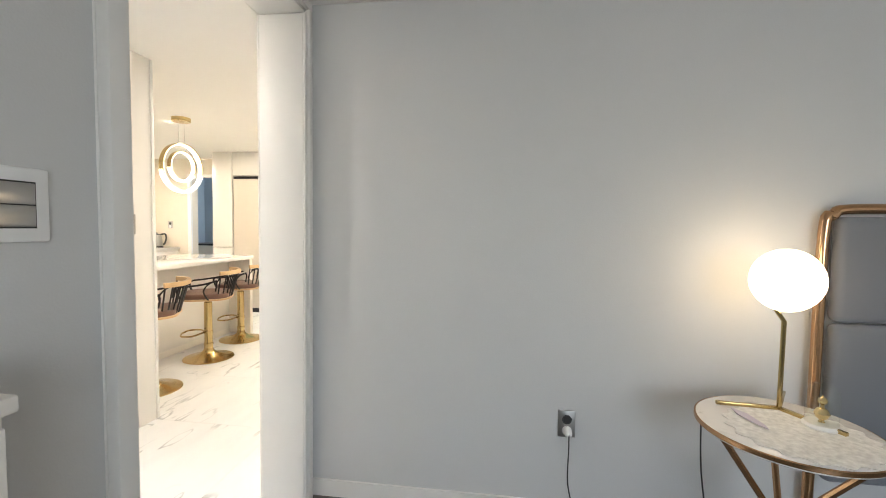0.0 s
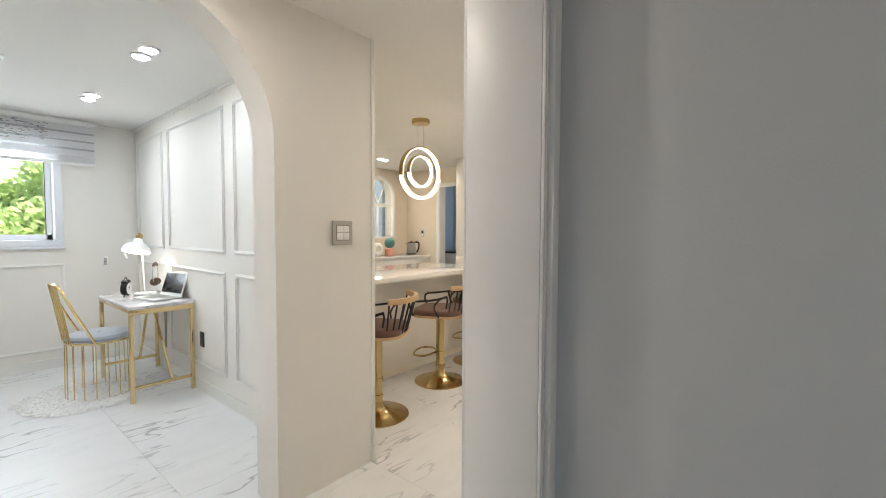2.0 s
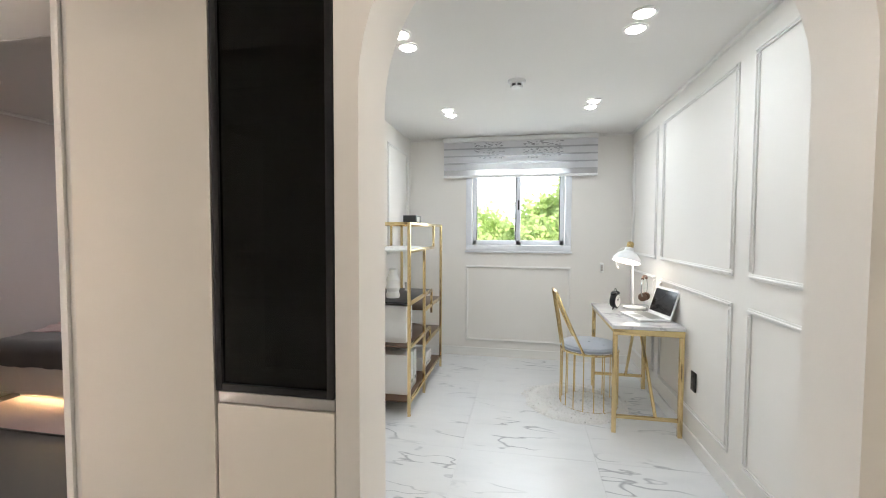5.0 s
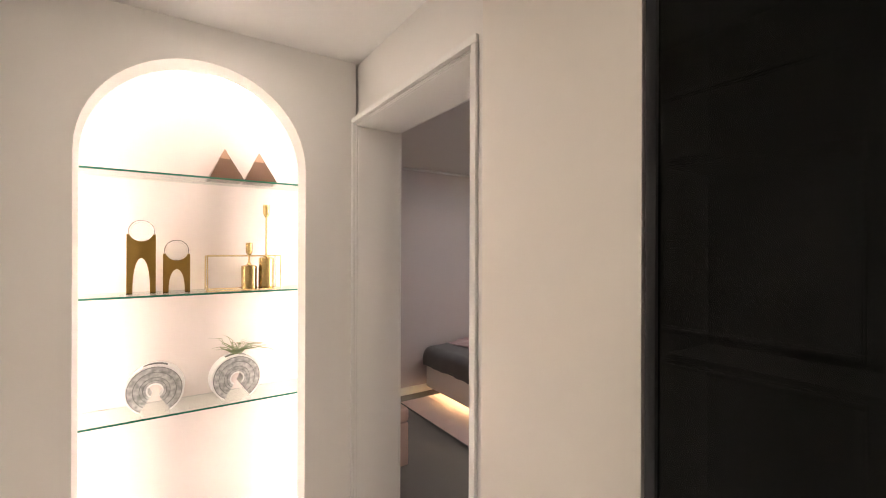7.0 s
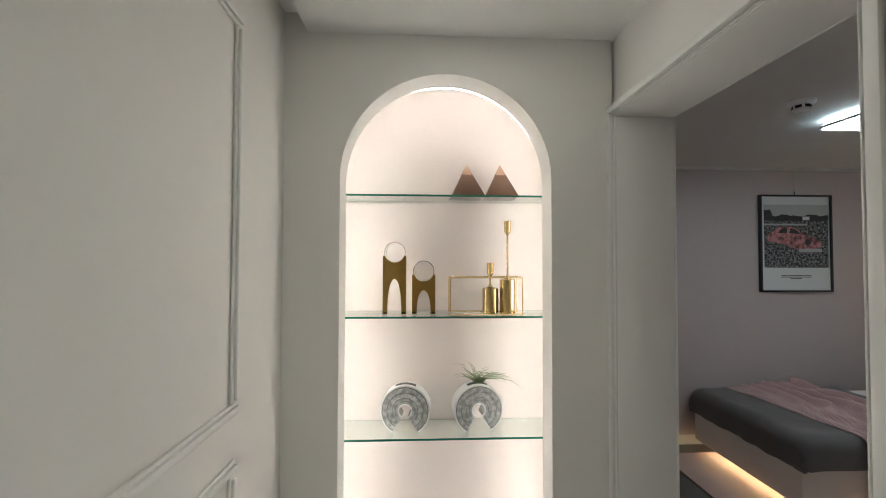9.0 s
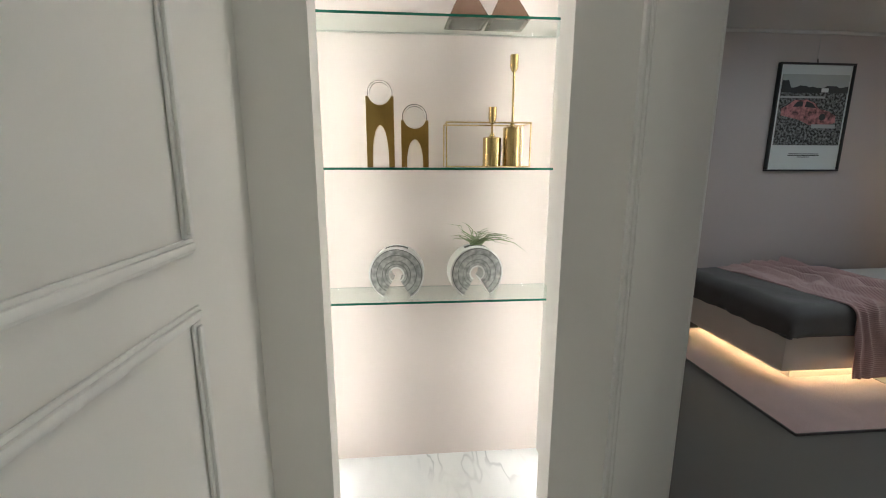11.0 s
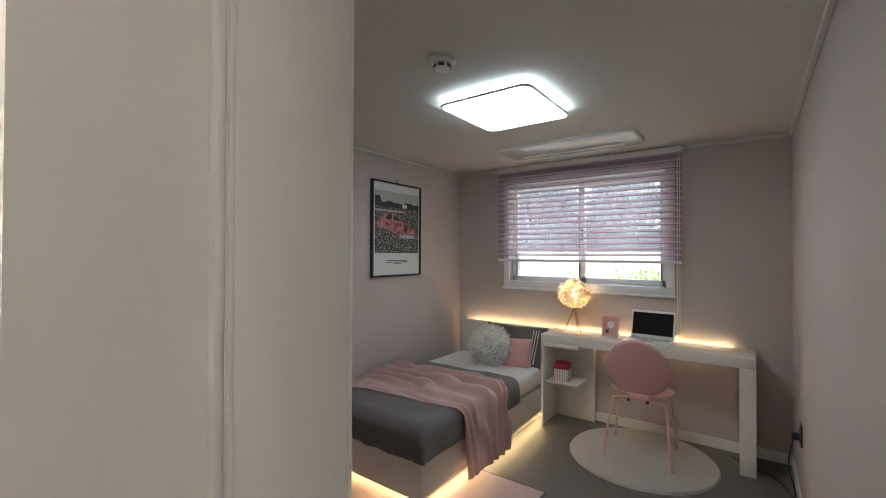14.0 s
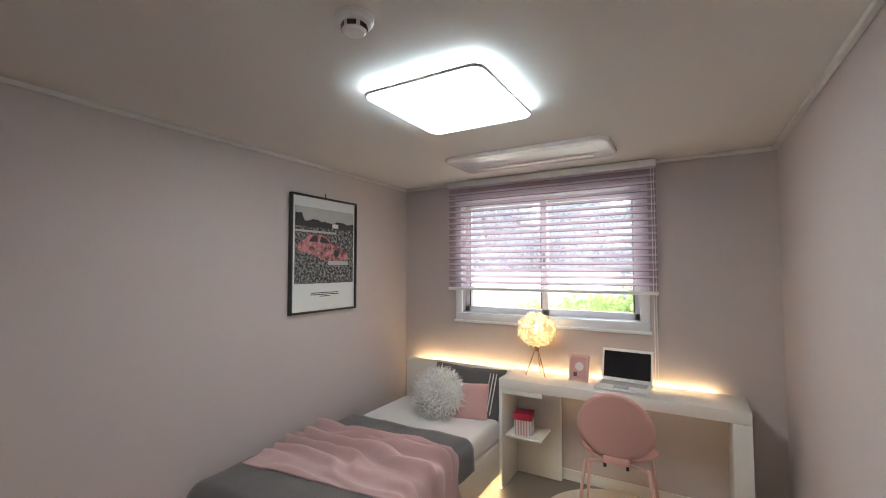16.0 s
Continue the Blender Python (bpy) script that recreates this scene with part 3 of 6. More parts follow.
# study east wall panels: three wide, upper and lower
for y0, y1 in ((1.58, 2.53), (2.69, 3.83), (3.97, 4.70)):
    m = Matrix(((0, -1, 0, 1.789), (1, 0, 0, y0), (0, 0, 1, 0), (0, 0, 0, 1)))
    picture_moulding("wall_panel", m @ pose(0, 0, 0.205), y1 - y0, 0.785, "white rectangular wall moulding, lower panel")
    picture_moulding("wall_panel", m @ pose(0, 0, 1.125), y1 - y0, 1.072, "white rectangular wall moulding, upper panel")
for y0, y1 in ((3.0, 3.9), (4.0, 4.66)):
    m = Matrix(((0, 1, 0, -0.489), (1, 0, 0, y0), (0, 0, 1, 0), (0, 0, 0, 1)))
    picture_moulding("wall_panel", m @ pose(0, 0, 1.13), y1 - y0, 1.03, "white rectangular wall moulding, upper panel")
picture_moulding("wall_panel", pose(1.215, 4.818, 0.165, 0, 0, 180), 1.09, 0.815, "white rectangular wall moulding under the window")
for x0, x1 in ((-1.134, -0.02),):
    picture_moulding("wall_panel", pose(x0, 0.141, 1.105), x1 - x0, 1.06, "white rectangular wall moulding, upper panel", face=0.034)
    picture_moulding("wall_panel", pose(x0 + 0.005, 0.141, 0.16), x1 - x0, 0.83, "white rectangular wall moulding, lower panel", face=0.034)

# skirtings and ceiling lines
structure("baseboard_kid", boxes((-3.395, -0.645, 4.79, 4.8, 0, 0.075), (-0.65, -0.64, 1.5, 4.79, 0, 0.075), (-3.4, -3.39, 1.5, 4.79, 0, 0.075)), TRIM, "white skirting", "skirting")
structure("trim_kid_ceiling", boxes((-3.4, -0.64, 4.775, 4.799, 2.275, 2.299), (-0.664, -0.64, 1.5, 4.775, 2.275, 2.299), (-3.4, -3.376, 1.5, 4.775, 2.275, 2.299), bevel=0.005), PINKCEIL, "slim off-white ceiling moulding", "moulding", True)
structure("baseboard_study", boxes((-0.49, 1.79, 4.806, 4.819, 0, 0.09), (1.777, 1.789, 1.6, 4.806, 0, 0.09), (-0.489, -0.477, 1.6, 4.806, 0, 0.09)), TRIM, "white skirting", "skirting")
structure("baseboard_bedroom", boxes((1.388, 1.399, -4.2, -0.06, 0, 0.08)), TRIM, "white skirting", "skirting")
structure("trim_study_ceiling", boxes((-0.49, 1.79, 4.795, 4.819, 2.31, 2.329), (1.77, 1.789, 1.6, 4.795, 2.31, 2.329)), TRIM, "slim white ceiling moulding", "moulding")


def sliding_window(name, x0, x1, z0, z1, y, frame_mat, label, split=0.5):
    """A two-leaf sliding window in a wall along x; y is the inner face."""
    ob = thing(name, (x0 + x1) / 2, y, z0, 0, label, "window")
    ob["kind"] = "structure"
    w, h, f = (x1 - x0) / 2, z1 - z0, 0.06
    for r in ((-w, w, -0.02, 0.19, 0, f), (-w, w, -0.02, 0.19, h - f, h), (-w, -w + f, -0.02, 0.19, f, h - f), (w - f, w, -0.02, 0.19, f, h - f)):
        part("window_frame", boxes(r, bevel=0.004), frame_mat, ob)
    part("window_sill", boxes((-w - 0.012, w + 0.012, -0.028, -0.02, -0.02, 0.0), bevel=0.003), frame_mat, ob)
    s = -w + 2 * w * split
    for k, (a, b, ya) in enumerate(((-w + f, s + 0.03, 0.05), (s - 0.03, w - f, 0.095))):
        leaf = part("sash", boxes((a, a + 0.045, ya, ya + 0.04, f, h - f), (b - 0.045, b, ya, ya + 0.04, f, h - f), (a, b, ya, ya + 0.04, f, f + 0.05), (a, b, ya, ya + 0.04, h - f - 0.05, h - f), bevel=0.003), frame_mat, ob)
        g = part("pane", boxes((a + 0.04, b - 0.04, ya + 0.017, ya + 0.023, f + 0.04, h - f - 0.04)), PANE, leaf, smooth=False)
        g.visible_shadow = False
        part("gasket", boxes((a + 0.045, a + 0.053, ya - 0.001, ya + 0.01, f + 0.05, h - f - 0.05), (b - 0.053, b - 0.045, ya - 0.001, ya + 0.01, f + 0.05, h - f - 0.05)), DARKPL, leaf)
    part("latch", boxes((s + 0.0, s + 0.018, 0.03, 0.052, h * 0.42, h * 0.52), bevel=0.004), DARKPL, ob)
    return ob


WINFRAME = material("white_window_vinyl", (0.78, 0.80, 0.84), 0.3, bump=0.01, vary=0.02)
sliding_window("window_1", -2.865, -1.36, 1.125, 2.19, 4.8, WINFRAME, "white vinyl sliding window behind a pink blind")
sliding_window("window_2", 0.127, 1.212, 1.14, 2.17, 4.82, WINFRAME, "white vinyl sliding window looking on green trees")

# arched kitchen window
kw = thing("window_3", 5.16, 4.8, 1.2, 0, "white arched kitchen window with muntins", "window")
kw["kind"] = "structure"
c = [(0.30 * math.cos(radians(a)), 0.0, 0.68 + 0.30 * math.sin(radians(a))) for a in range(180, -1, -6)]
part("window_frame", tube([(-0.30, 0, 0.0), *c, (0.30, 0, 0.0)], 0.035, 8), TRIM, kw)
part("window_sill", boxes((-0.36, 0.36, -0.04, 0.19, -0.03, 0.0), bevel=0.004), TRIM, kw)
part("muntin", boxes((-0.3, 0.3, 0.02, 0.07, 0.50, 0.56), bevel=0.004), TRIM, kw)
part("muntin", boxes((-0.015, 0.015, 0.03, 0.06, 0.0, 0.5), bevel=0.003), TRIM, kw)
for a in (55, 125):
    part("muntin", tube([(0, 0.045, 0.55), (0.30 * math.cos(radians(a)), 0.045, 0.68 + 0.30 * math.sin(radians(a)))], 0.012, 6), TRIM, kw)
structure("wall_outside", boxes((5.40, 5.55, 5.02, 5.5, 0.4, 2.6)), BLUEW, "blue-grey outside wall beside the kitchen window", "wall")
g = part("pane", boxes((-0.3, 0.3, 0.05, 0.055, 0, 0.98)), PANE, kw, smooth=False)
g.visible_shadow = False


def combi_blind(name, x0, x1, z0, z1, y, pitch, solid, clear_mat, solid_mat, label, cord=True):
    """A zebra blind: bands of woven and of sheer cloth between a head box and a bottom rail."""
    ob = thing(name, (x0 + x1) / 2, y, z1, 0, label, "window blind")
    w, h = (x1 - x0) / 2, z1 - z0
    part("head_box", boxes((-w - 0.005, w + 0.005, -0.03, 0.035, -0.045, 0.0), bevel=0.008), PLASTIC, ob)
    part("sheer_cloth", boxes((-w, w, 0.0125, 0.0135, -h + 0.02, -0.05)), clear_mat, ob, smooth=False)
    z = -0.047
    while z - solid > -h + 0.02:
        bd = part("band", boxes((-w, w, -0.0015, 0.0005, z - solid, z)), solid_mat, ob, smooth=False)
        part("seam", boxes((-w, w, -0.003, -0.0018, z - solid, z - solid + 0.0048)), BANDEDGE if cord else solid_mat, bd, smooth=False)
        z -= pitch
    part("bottom_rail", boxes((-w, w, -0.012, 0.018, -h, -h + 0.024), bevel=0.005), PLASTIC, ob)
    if cord:
        for q in (-0.006, 0.01):
            part("cord", tube([(w - 0.02 + q, -0.02, -0.05), (w - 0.02 + q, -0.022, -h - 0.55)], 0.002, 6), PLASTIC, ob)
    return ob


pink_blind = combi_blind("roller_blind", -2.905, -1.302, 1.377, 2.295, 4.735, 0.0495, 0.021, SHEERPINK, OPAQUEPINK, "pink striped roller blind, lowered three quarters")
white_blind = combi_blind("roller_blind", -0.11, 1.452, 1.908, 2.325, 4.755, 0.076, 0.060, SHEERWHITE, OPAQUEWHITE, "white striped roller blind, mostly raised", False)

FLECK = sheer("grey_woven_fleck", (0.50, 0.50, 0.52), 0.3, 0.4)
rnd = random.Random(21)
bm = bmesh.new()
for i in range(230):
    x, z = rnd.uniform(-0.46, 0.42), -0.06 - 0.17 * rnd.random() ** 1.3
    if abs(x + 0.05) > 0.10:
        L, D = rnd.uniform(0.008, 0.035), rnd.uniform(0.003, 0.008)
        box(bm, x, x + L, -0.0045, -0.0035, z, z + D)
tagged(part("woven_flecks", bm, FLECK, white_blind, "", smooth=False), "grey flecks woven into the cloth", "", "", "stuff")
bm = bmesh.new()
for i in range(9):
    box(bm, 0.16 + i * 0.011, 0.163 + i * 0.011, -0.0045, -0.0035, -0.105 - 0.0012 * (i - 4) ** 2 * 0.5, -0.088 - 0.0012 * (i - 4) ** 2 * 0.5)
    box(bm, 0.13 + i * 0.018, 0.142 + i * 0.018, -0.0045, -0.0035, -0.150, -0.145)
tagged(part("printed_marks", bm, BANDEDGE, pink_blind, "", smooth=False), "small dark printed marks", "", "", "stuff")

# outside: ground and trees
structure("ground", boxes((-200, 200, 5.2, 400, -5.2, -5.0)), GRASS, "grassy ground outside, far below the windows", "ground")


def tree(x, y, z, height, spread, count, seed, leaf=LEAF, label="leafy green tree outside the window"):
    rnd = random.Random(seed)
    ob = thing("tree", x, y, z, rnd.uniform(0, 360), label, "tree", "trees outside")
    bm = tube(bend([(0, 0, 0), (0.1, 0.05, height * 0.3), (-0.05, 0.1, height * 0.6), (0.05, 0, height * 0.9)]), [0.22 - 0.19 * i / 18 for i in range(19)], 8)
    clumps = []
    for k in range(60):
        a, u = rnd.uniform(0, 6.28), rnd.uniform(0.42, 1.0)
        r = spread * (1.15 - abs(u - 0.6)) * rnd.uniform(0.35, 1.0)
        c = Vector((r * math.cos(a), r * math.sin(a), height * u + rnd.uniform(-0.3, 0.3)))
        clumps.append((c, rnd.uniform(0.45, 1.0) * spread * 0.36))
        if k % 2 == 0:
            tube([(0, 0, height * (0.3 + 0.5 * u * 0.8)), c * 0.6 + Vector((0, 0, 0.4 * height * u)), c], [0.06, 0.04, 0.012], 5, bm)
    part("trunk", bm, BARK, ob)
    verts, faces = [], []
    for i in range(count):
        c, r = clumps[i % len(clumps)]
        d = Vector((rnd.gauss(0, 1), rnd.gauss(0, 1), rnd.gauss(0, 0.8))).normalized() * r * rnd.uniform(0.3, 1.05)
        p = c + d
        t = Vector((rnd.gauss(0, 1), rnd.gauss(0, 1), rnd.gauss(0, 1))).normalized()
        s = t.orthogonal().normalized()
        L, W = rnd.uniform(0.12, 0.21), rnd.uniform(0.04, 0.07)
        b = len(verts)
        verts += [p, p + t * L * 0.5 + s * W, p + t * L, p + t * L * 0.5 - s * W]
        faces.append((b, b + 1, b + 2, b + 3))
    me = bpy.data.meshes.new("crown")
    me.from_pydata([tuple(v) for v in verts], [], faces)
    me.materials.append(leaf)
    cr = new("crown", me)
    cr.parent = ob
    tagged(cr, "", "", "", "stuff")
    return ob


tree(2.9, 13.0, -5.0, 8.0, 2.4, 26000, 3)
tree(1.1, 14.0, -5.0, 6.7, 2.2, 24000, 9)
tree(-0.6, 14.5, -5.0, 6.1, 2.2, 20000, 4)
tree(-2.4, 15.5, -5.0, 5.5, 2.0, 14000, 6)
tree(-4.6, 15.0, -5.0, 5.35, 2.0, 6000, 5)
tree(5.4, 14.0, -5.0, 7.6, 2.3, 10000, 7)
tree(2.2, 17.5, -5.0, 7.0, 2.6, 16000, 12)
tree(-0.2, 18.0, -5.0, 6.0, 2.6, 14000, 13)
# far trees, their haze painted as paler, bluer leaves
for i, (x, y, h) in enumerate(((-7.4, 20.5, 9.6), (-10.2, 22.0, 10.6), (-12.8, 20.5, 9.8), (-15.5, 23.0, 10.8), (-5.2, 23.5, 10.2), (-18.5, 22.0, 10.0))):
    tree(x, y, -5.0, h, 2.6, 20000, 30 + i, HAZELEAF, "far tree behind the pale wall, haze painted into its bluish leaves")
# made-up pale wall, added so the view low in the window turns white
structure("wall_bright_infill", boxes((-22.0, -3.2, 17.0, 17.2, -5.0, 1.45), (-22.05, -3.15, 16.96, 17.24, 1.451, 1.53)), TRIM, "pale sunlit wall before the trees, added for the bright white outside", "wall")

# ---- built-in cabinet beside the archway ----
cab = thing("built_in_cabinet", -0.14, 1.30, 0, 0, "cream built-in cabinet with a smoked black glass display door", "cabinet")
part("body", boxes((-0.349, 0.066, 0.022, 0.225, 0.0, 2.328), (0.066, 0.413, 0.022, 0.225, 0.0, 0.915)), CREAM, cab)
part("lining", boxes((0.067, 0.413, 0.205, 0.225, 0.916, 2.328), (0.067, 0.080, 0.023, 0.204, 0.916, 2.328), (0.400, 0.413, 0.023, 0.204, 0.916, 2.328)), WALNUT, cab, "dark inside of the display door")
for z in (1.27, 1.62, 1.97):
    part("shelf", boxes((0.081, 0.399, 0.05, 0.203, z, z + 0.016)), WALNUT, cab)
part("door", boxes((-0.388, 0.062, 0, 0.02, 0.01, 2.326), bevel=0.002), CREAM, cab, "tall cream door")
part("door", boxes((0.072, 0.410, 0, 0.02, 0.01, 0.880), bevel=0.002), CREAM, cab, "low cream door")
part("rail", boxes((0.072, 0.411, 0.004, 0.022, 0.884, 0.914), bevel=0.002), STEEL, cab, "grey metal grip rail")
gd = part("glass_door", boxes((0.074, 0.410, 0.004, 0.012, 0.922, 2.324)), BLACKGLASS, cab, "smoked black glass door")
part("door_frame", boxes((0.070, 0.090, -0.004, 0.016, 0.918, 2.326), (0.392, 0.412, -0.004, 0.016, 0.918, 2.326), (0.090, 0.392, -0.004, 0.016, 0.918, 0.938), bevel=0.002), BLACKMETAL, gd)

# ---- small bedroom ----
bed = thing("bed", -2.80, 3.74, 0, 0, "cream single bed frame with lights glowing underneath", "bed")
part("base", boxes((-0.475, 0.475, -0.935, 0.90, 0.095, 0.312), bevel=0.006), CREAM, bed)
part("plinth", boxes((-0.42, 0.40, -0.80, 0.90, 0.0, 0.094)), CREAM, bed)
part("headboard", boxes((-0.485, 0.475, 0.905, 0.975, 0.0, 0.775), bevel=0.006), CREAM, bed)
part("light_strip", boxes((0.405, 0.417, -0.80, 0.88, 0.070, 0.085)), LED, bed, "warm light strip")
part("light_strip", boxes((-0.42, 0.40, -0.817, -0.805, 0.070, 0.085)), LED, bed, "warm light strip")
part("light_strip", boxes((-0.44, 0.45, 1.005, 1.017, 0.728, 0.740)), LED, bed, "warm light strip")
matt = thing("mattress", -2.80, 3.725, 0.313, 0, "white mattress with a fitted cotton sheet", "mattress")
part("body", boxes((-0.475, 0.475, -0.905, 0.905, 0.0, 0.160), bevel=0.05, seg=4), LINEN, matt)


def wave(a, b, s=1.0):
    return noise.noise(Vector((a * s, b * s, 1.7)))


def over_edge(d, r):
    """How far out and down a sheet lies, d past the start of a rounded edge."""
    if d < r * math.pi / 2:
        return r * math.sin(d / r), r * (1 - math.cos(d / r))
    return r, r + d - r * math.pi / 2


def duvet_sheet(u, v):
    """Across the bed (u) and along it (v): over the top and down both sides and the foot."""
    s = (u - 0.5) * 1.30
    y = -1.13 + v * 1.36
    r = 0.062
    x, z = s, 0.006
    if abs(s) > 0.44:
        out, dn = over_edge(abs(s) - 0.44, r)
        x, z = math.copysign(0.44 + out, s), 0.006 - dn
    if y < -0.87:
        out, dn = over_edge(-0.87 - y, r)
        y, z = -0.87 - out, z - dn
    puff = 0.010 * wave(s * 1.5, y, 2.5) + 0.004 * wave(x, y, 6) + 0.0015 * wave(x, y + z, 17)
    low = -0.168 + 0.012 * wave(s + y, 0.3, 9)
    return (x + 0.008 * wave(y * 2, z * 2, 3) * (1 if abs(s) > 0.44 else 0), y + 0.008 * wave(s * 2, z * 2, 3) * (1 if v < 0.2 else 0), max(z + puff, low))


dv = thing("duvet", -2.80, 3.725, 0.487, 0, "charcoal grey cotton duvet drawn over the foot half of the bed", "duvet")
cloth(60, 64, duvet_sheet, DUVET, "cover", dv, 0.022)


def blanket_sheet(u, v):
    """The knitted throw: across the bed, down its open side to the rug, in long soft folds."""
    s = u * 1.36
    y = -0.68 + 0.16 * u + v * (0.60 - 0.05 * u) + 0.012 * wave(u * 4, v * 2, 1.0)
    run = v * 5.6 + 1.5 * wave(u * 1.1, v * 1.3, 1.6) + 0.5 * wave(u * 3.1, v * 2, 2.0)
    ridge = (0.5 + 0.5 * math.sin(2 * math.pi * run)) ** 1.5
    loose = min(1.0, 0.12 + 1.6 * v) * (0.65 + 0.7 * abs(wave(u * 2.3, v * 3, 1.9)))
    x, z = -0.44 + s, 0.018 + 0.075 * ridge * loose + 0.006 * wave(s, v * 3, 4)
    if x > 0.46:
        out, dn = over_edge(x - 0.46, 0.055)
        x, z = 0.46 + out + 0.012 + 0.030 * (ridge - 0.3) * (0.35 + 0.65 * v), z * max(0.0, 1 - dn * 8) - dn
        y += 0.05 * dn * (0.5 - v)
    return (x, y, max(z, -0.452 + 0.012 * v))


th = thing("throw_blanket", -2.80, 3.725, 0.487, 0, "dusty pink knitted throw across the bed, hanging to the rug", "blanket")
cloth(110, 90, blanket_sheet, KNIT, "cloth", th, 0.009)

pl = thing("pillow", -2.64, 4.52, 0.61, 0, "charcoal pillow with pale stripes leaning on the headboard", "pillow")
part("cover", turned(cushion(0.62, 0.40, 0.13), pose(0, 0, 0, 62, 0, 0)), DUVET, pl)
for q in (0.2, 0.225, 0.25):
    part("stripe", turned(boxes((q, q + 0.006, -0.15, 0.15, 0.046, 0.054)), pose(0, 0, 0, 62, 0, 0)), LINEN, pl)
pl = thing("pillow", -2.56, 4.41, 0.575, 14, "small dusty pink pillow", "pillow")
part("cover", turned(cushion(0.31, 0.28, 0.10), pose(0, 0, 0, 60, 0, 0)), PINKCLOTH, pl)


def feathers(r, count, length, width, mat, name, parent, squash=(1, 1, 1), seed=1, lift=0.5, drop=0.0):
    """Many curved blades that stand out from a ball, as one soft part."""
    rnd = random.Random(seed)
    bm = bmesh.new()
    for i in range(count):
        z = 1 - 2 * (i + 0.5) / count
        a = i * 2.39996 + rnd.uniform(-0.3, 0.3)
        d = Vector((math.sqrt(1 - z * z) * math.cos(a), math.sqrt(1 - z * z) * math.sin(a), z))
        s = d.orthogonal().normalized()
        s.rotate(Matrix.Rotation(rnd.uniform(0, 6.28), 3, d))
        side = d.cross(s)
        p0 = Vector([c * q for c, q in zip(d * r * 0.85, squash)])
        L, W = length * rnd.uniform(0.7, 1.2), width * rnd.uniform(0.7, 1.2)
        prev = None
        for k in range(4):
            t = k / 3
            c = p0 + d * L * t * (1 - lift * t * 0.5) + s * L * lift * t * t + Vector((0, 0, -drop * L * t * t))
            w = W * (0.35 + 1.2 * t * (1.25 - t))
            if k == 3:
                w = W * 0.15
            row = [bm.verts.new(c - side * w), bm.verts.new(c + side * w)]
            if prev:
                bm.faces.new((prev[0], prev[1], row[1], row[0]))
            prev = row
    return part(name, bm, mat, parent, "", True, 180)


fp = thing("feather_cushion", -2.755, 4.30, 0.63, 0, "round fluffy white feather cushion on the bed", "cushion")
part("core", turned(lathe([(0, -0.085), (0.1, -0.075), (0.165, 0), (0.1, 0.075), (0, 0.085)], 24), pose(0, 0, 0, 62, 0, 0)), FLUFF, fp)
ft = feathers(0.145, 1700, 0.105, 0.0055, FLUFF, "feather_cover", fp, (1, 1, 0.5), 7, 0.6)
ft.matrix_local = pose(0, 0, 0, 62, 0, 0)

# desk
dk = thing("desk", -1.5835, 4.60, 0, 0, "long white lacquered desk with an open shelf end", "desk")
part("desktop", boxes((-0.7385, 0.7385, -0.175, 0.165, 0.702, 0.772), bevel=0.004), CABWHITE, dk)
part("side_panel", boxes((0.648, 0.7385, -0.175, 0.165, 0.0, 0.701), bevel=0.004), CABWHITE, dk)
part("side_panel", boxes((-0.7385, -0.7155, -0.175, 0.165, 0.0, 0.701), bevel=0.003), CABWHITE, dk)
part("back_panel", boxes((-0.7155, -0.38, 0.14, 0.165, 0.0, 0.701), bevel=0.003), CABWHITE, dk)
part("front_rail", boxes((-0.7155, -0.43, -0.17, -0.145, 0.667, 0.701), bevel=0.002), CABWHITE, dk)
part("shelf", boxes((-0.7155, -0.45, -0.12, 0.14, 0.345, 0.365), bevel=0.006), CABWHITE, dk)
part("light_strip", boxes((-0.72, 0.60, 0.172, 0.184, 0.742, 0.754)), LED, dk, "warm light strip behind the desk")

gb = thing("gift_box", -2.185, 4.57, 0.366, 8, "small striped gift box with a crimson lid on the desk shelf", "box")
part("body", boxes((-0.05, 0.05, -0.05, 0.05, 0, 0.09), bevel=0.002), LINEN, gb)
for i in range(6):
    q = -0.046 + i * 0.0165
    part("stripe", boxes((q, q + 0.008, -0.0515, 0.0515, 0.002, 0.088)), PINKCLOTH, gb)
part("lid", boxes((-0.055, 0.055, -0.055, 0.055, 0.088, 0.125), bevel=0.003), RED, gb, "crimson lid")

gb.scale = (1.2, 1.2, 1.2)
fl = thing("table_lamp", -2.10, 4.62, 0.773, 0, "feather ball table lamp on a slim tripod, lit", "lamp")
for a in (90, 210, 330):
    part("leg", tube([(0.012 * math.cos(radians(a)), 0.012 * math.sin(radians(a)), 0.17), (0.075 * math.cos(radians(a)), 0.075 * math.sin(radians(a)), 0.002)], 0.0035, 6), COPPER, fl)
part("hub", lathe([(0.014, 0.16), (0.014, 0.19)], 12), COPPER, fl)
part("bulb", turned(lathe([(0, -0.03), (0.025, -0.015), (0.03, 0.01), (0.02, 0.03), (0, 0.035)], 16), pose(0, 0, 0.30)), BULB, fl)
sh = feathers(0.10, 420, 0.05, 0.016, PETAL, "shade", fl, (1.05, 1.05, 0.92), 5, 0.9)
sh.matrix_local = pose(0, 0, 0.30)

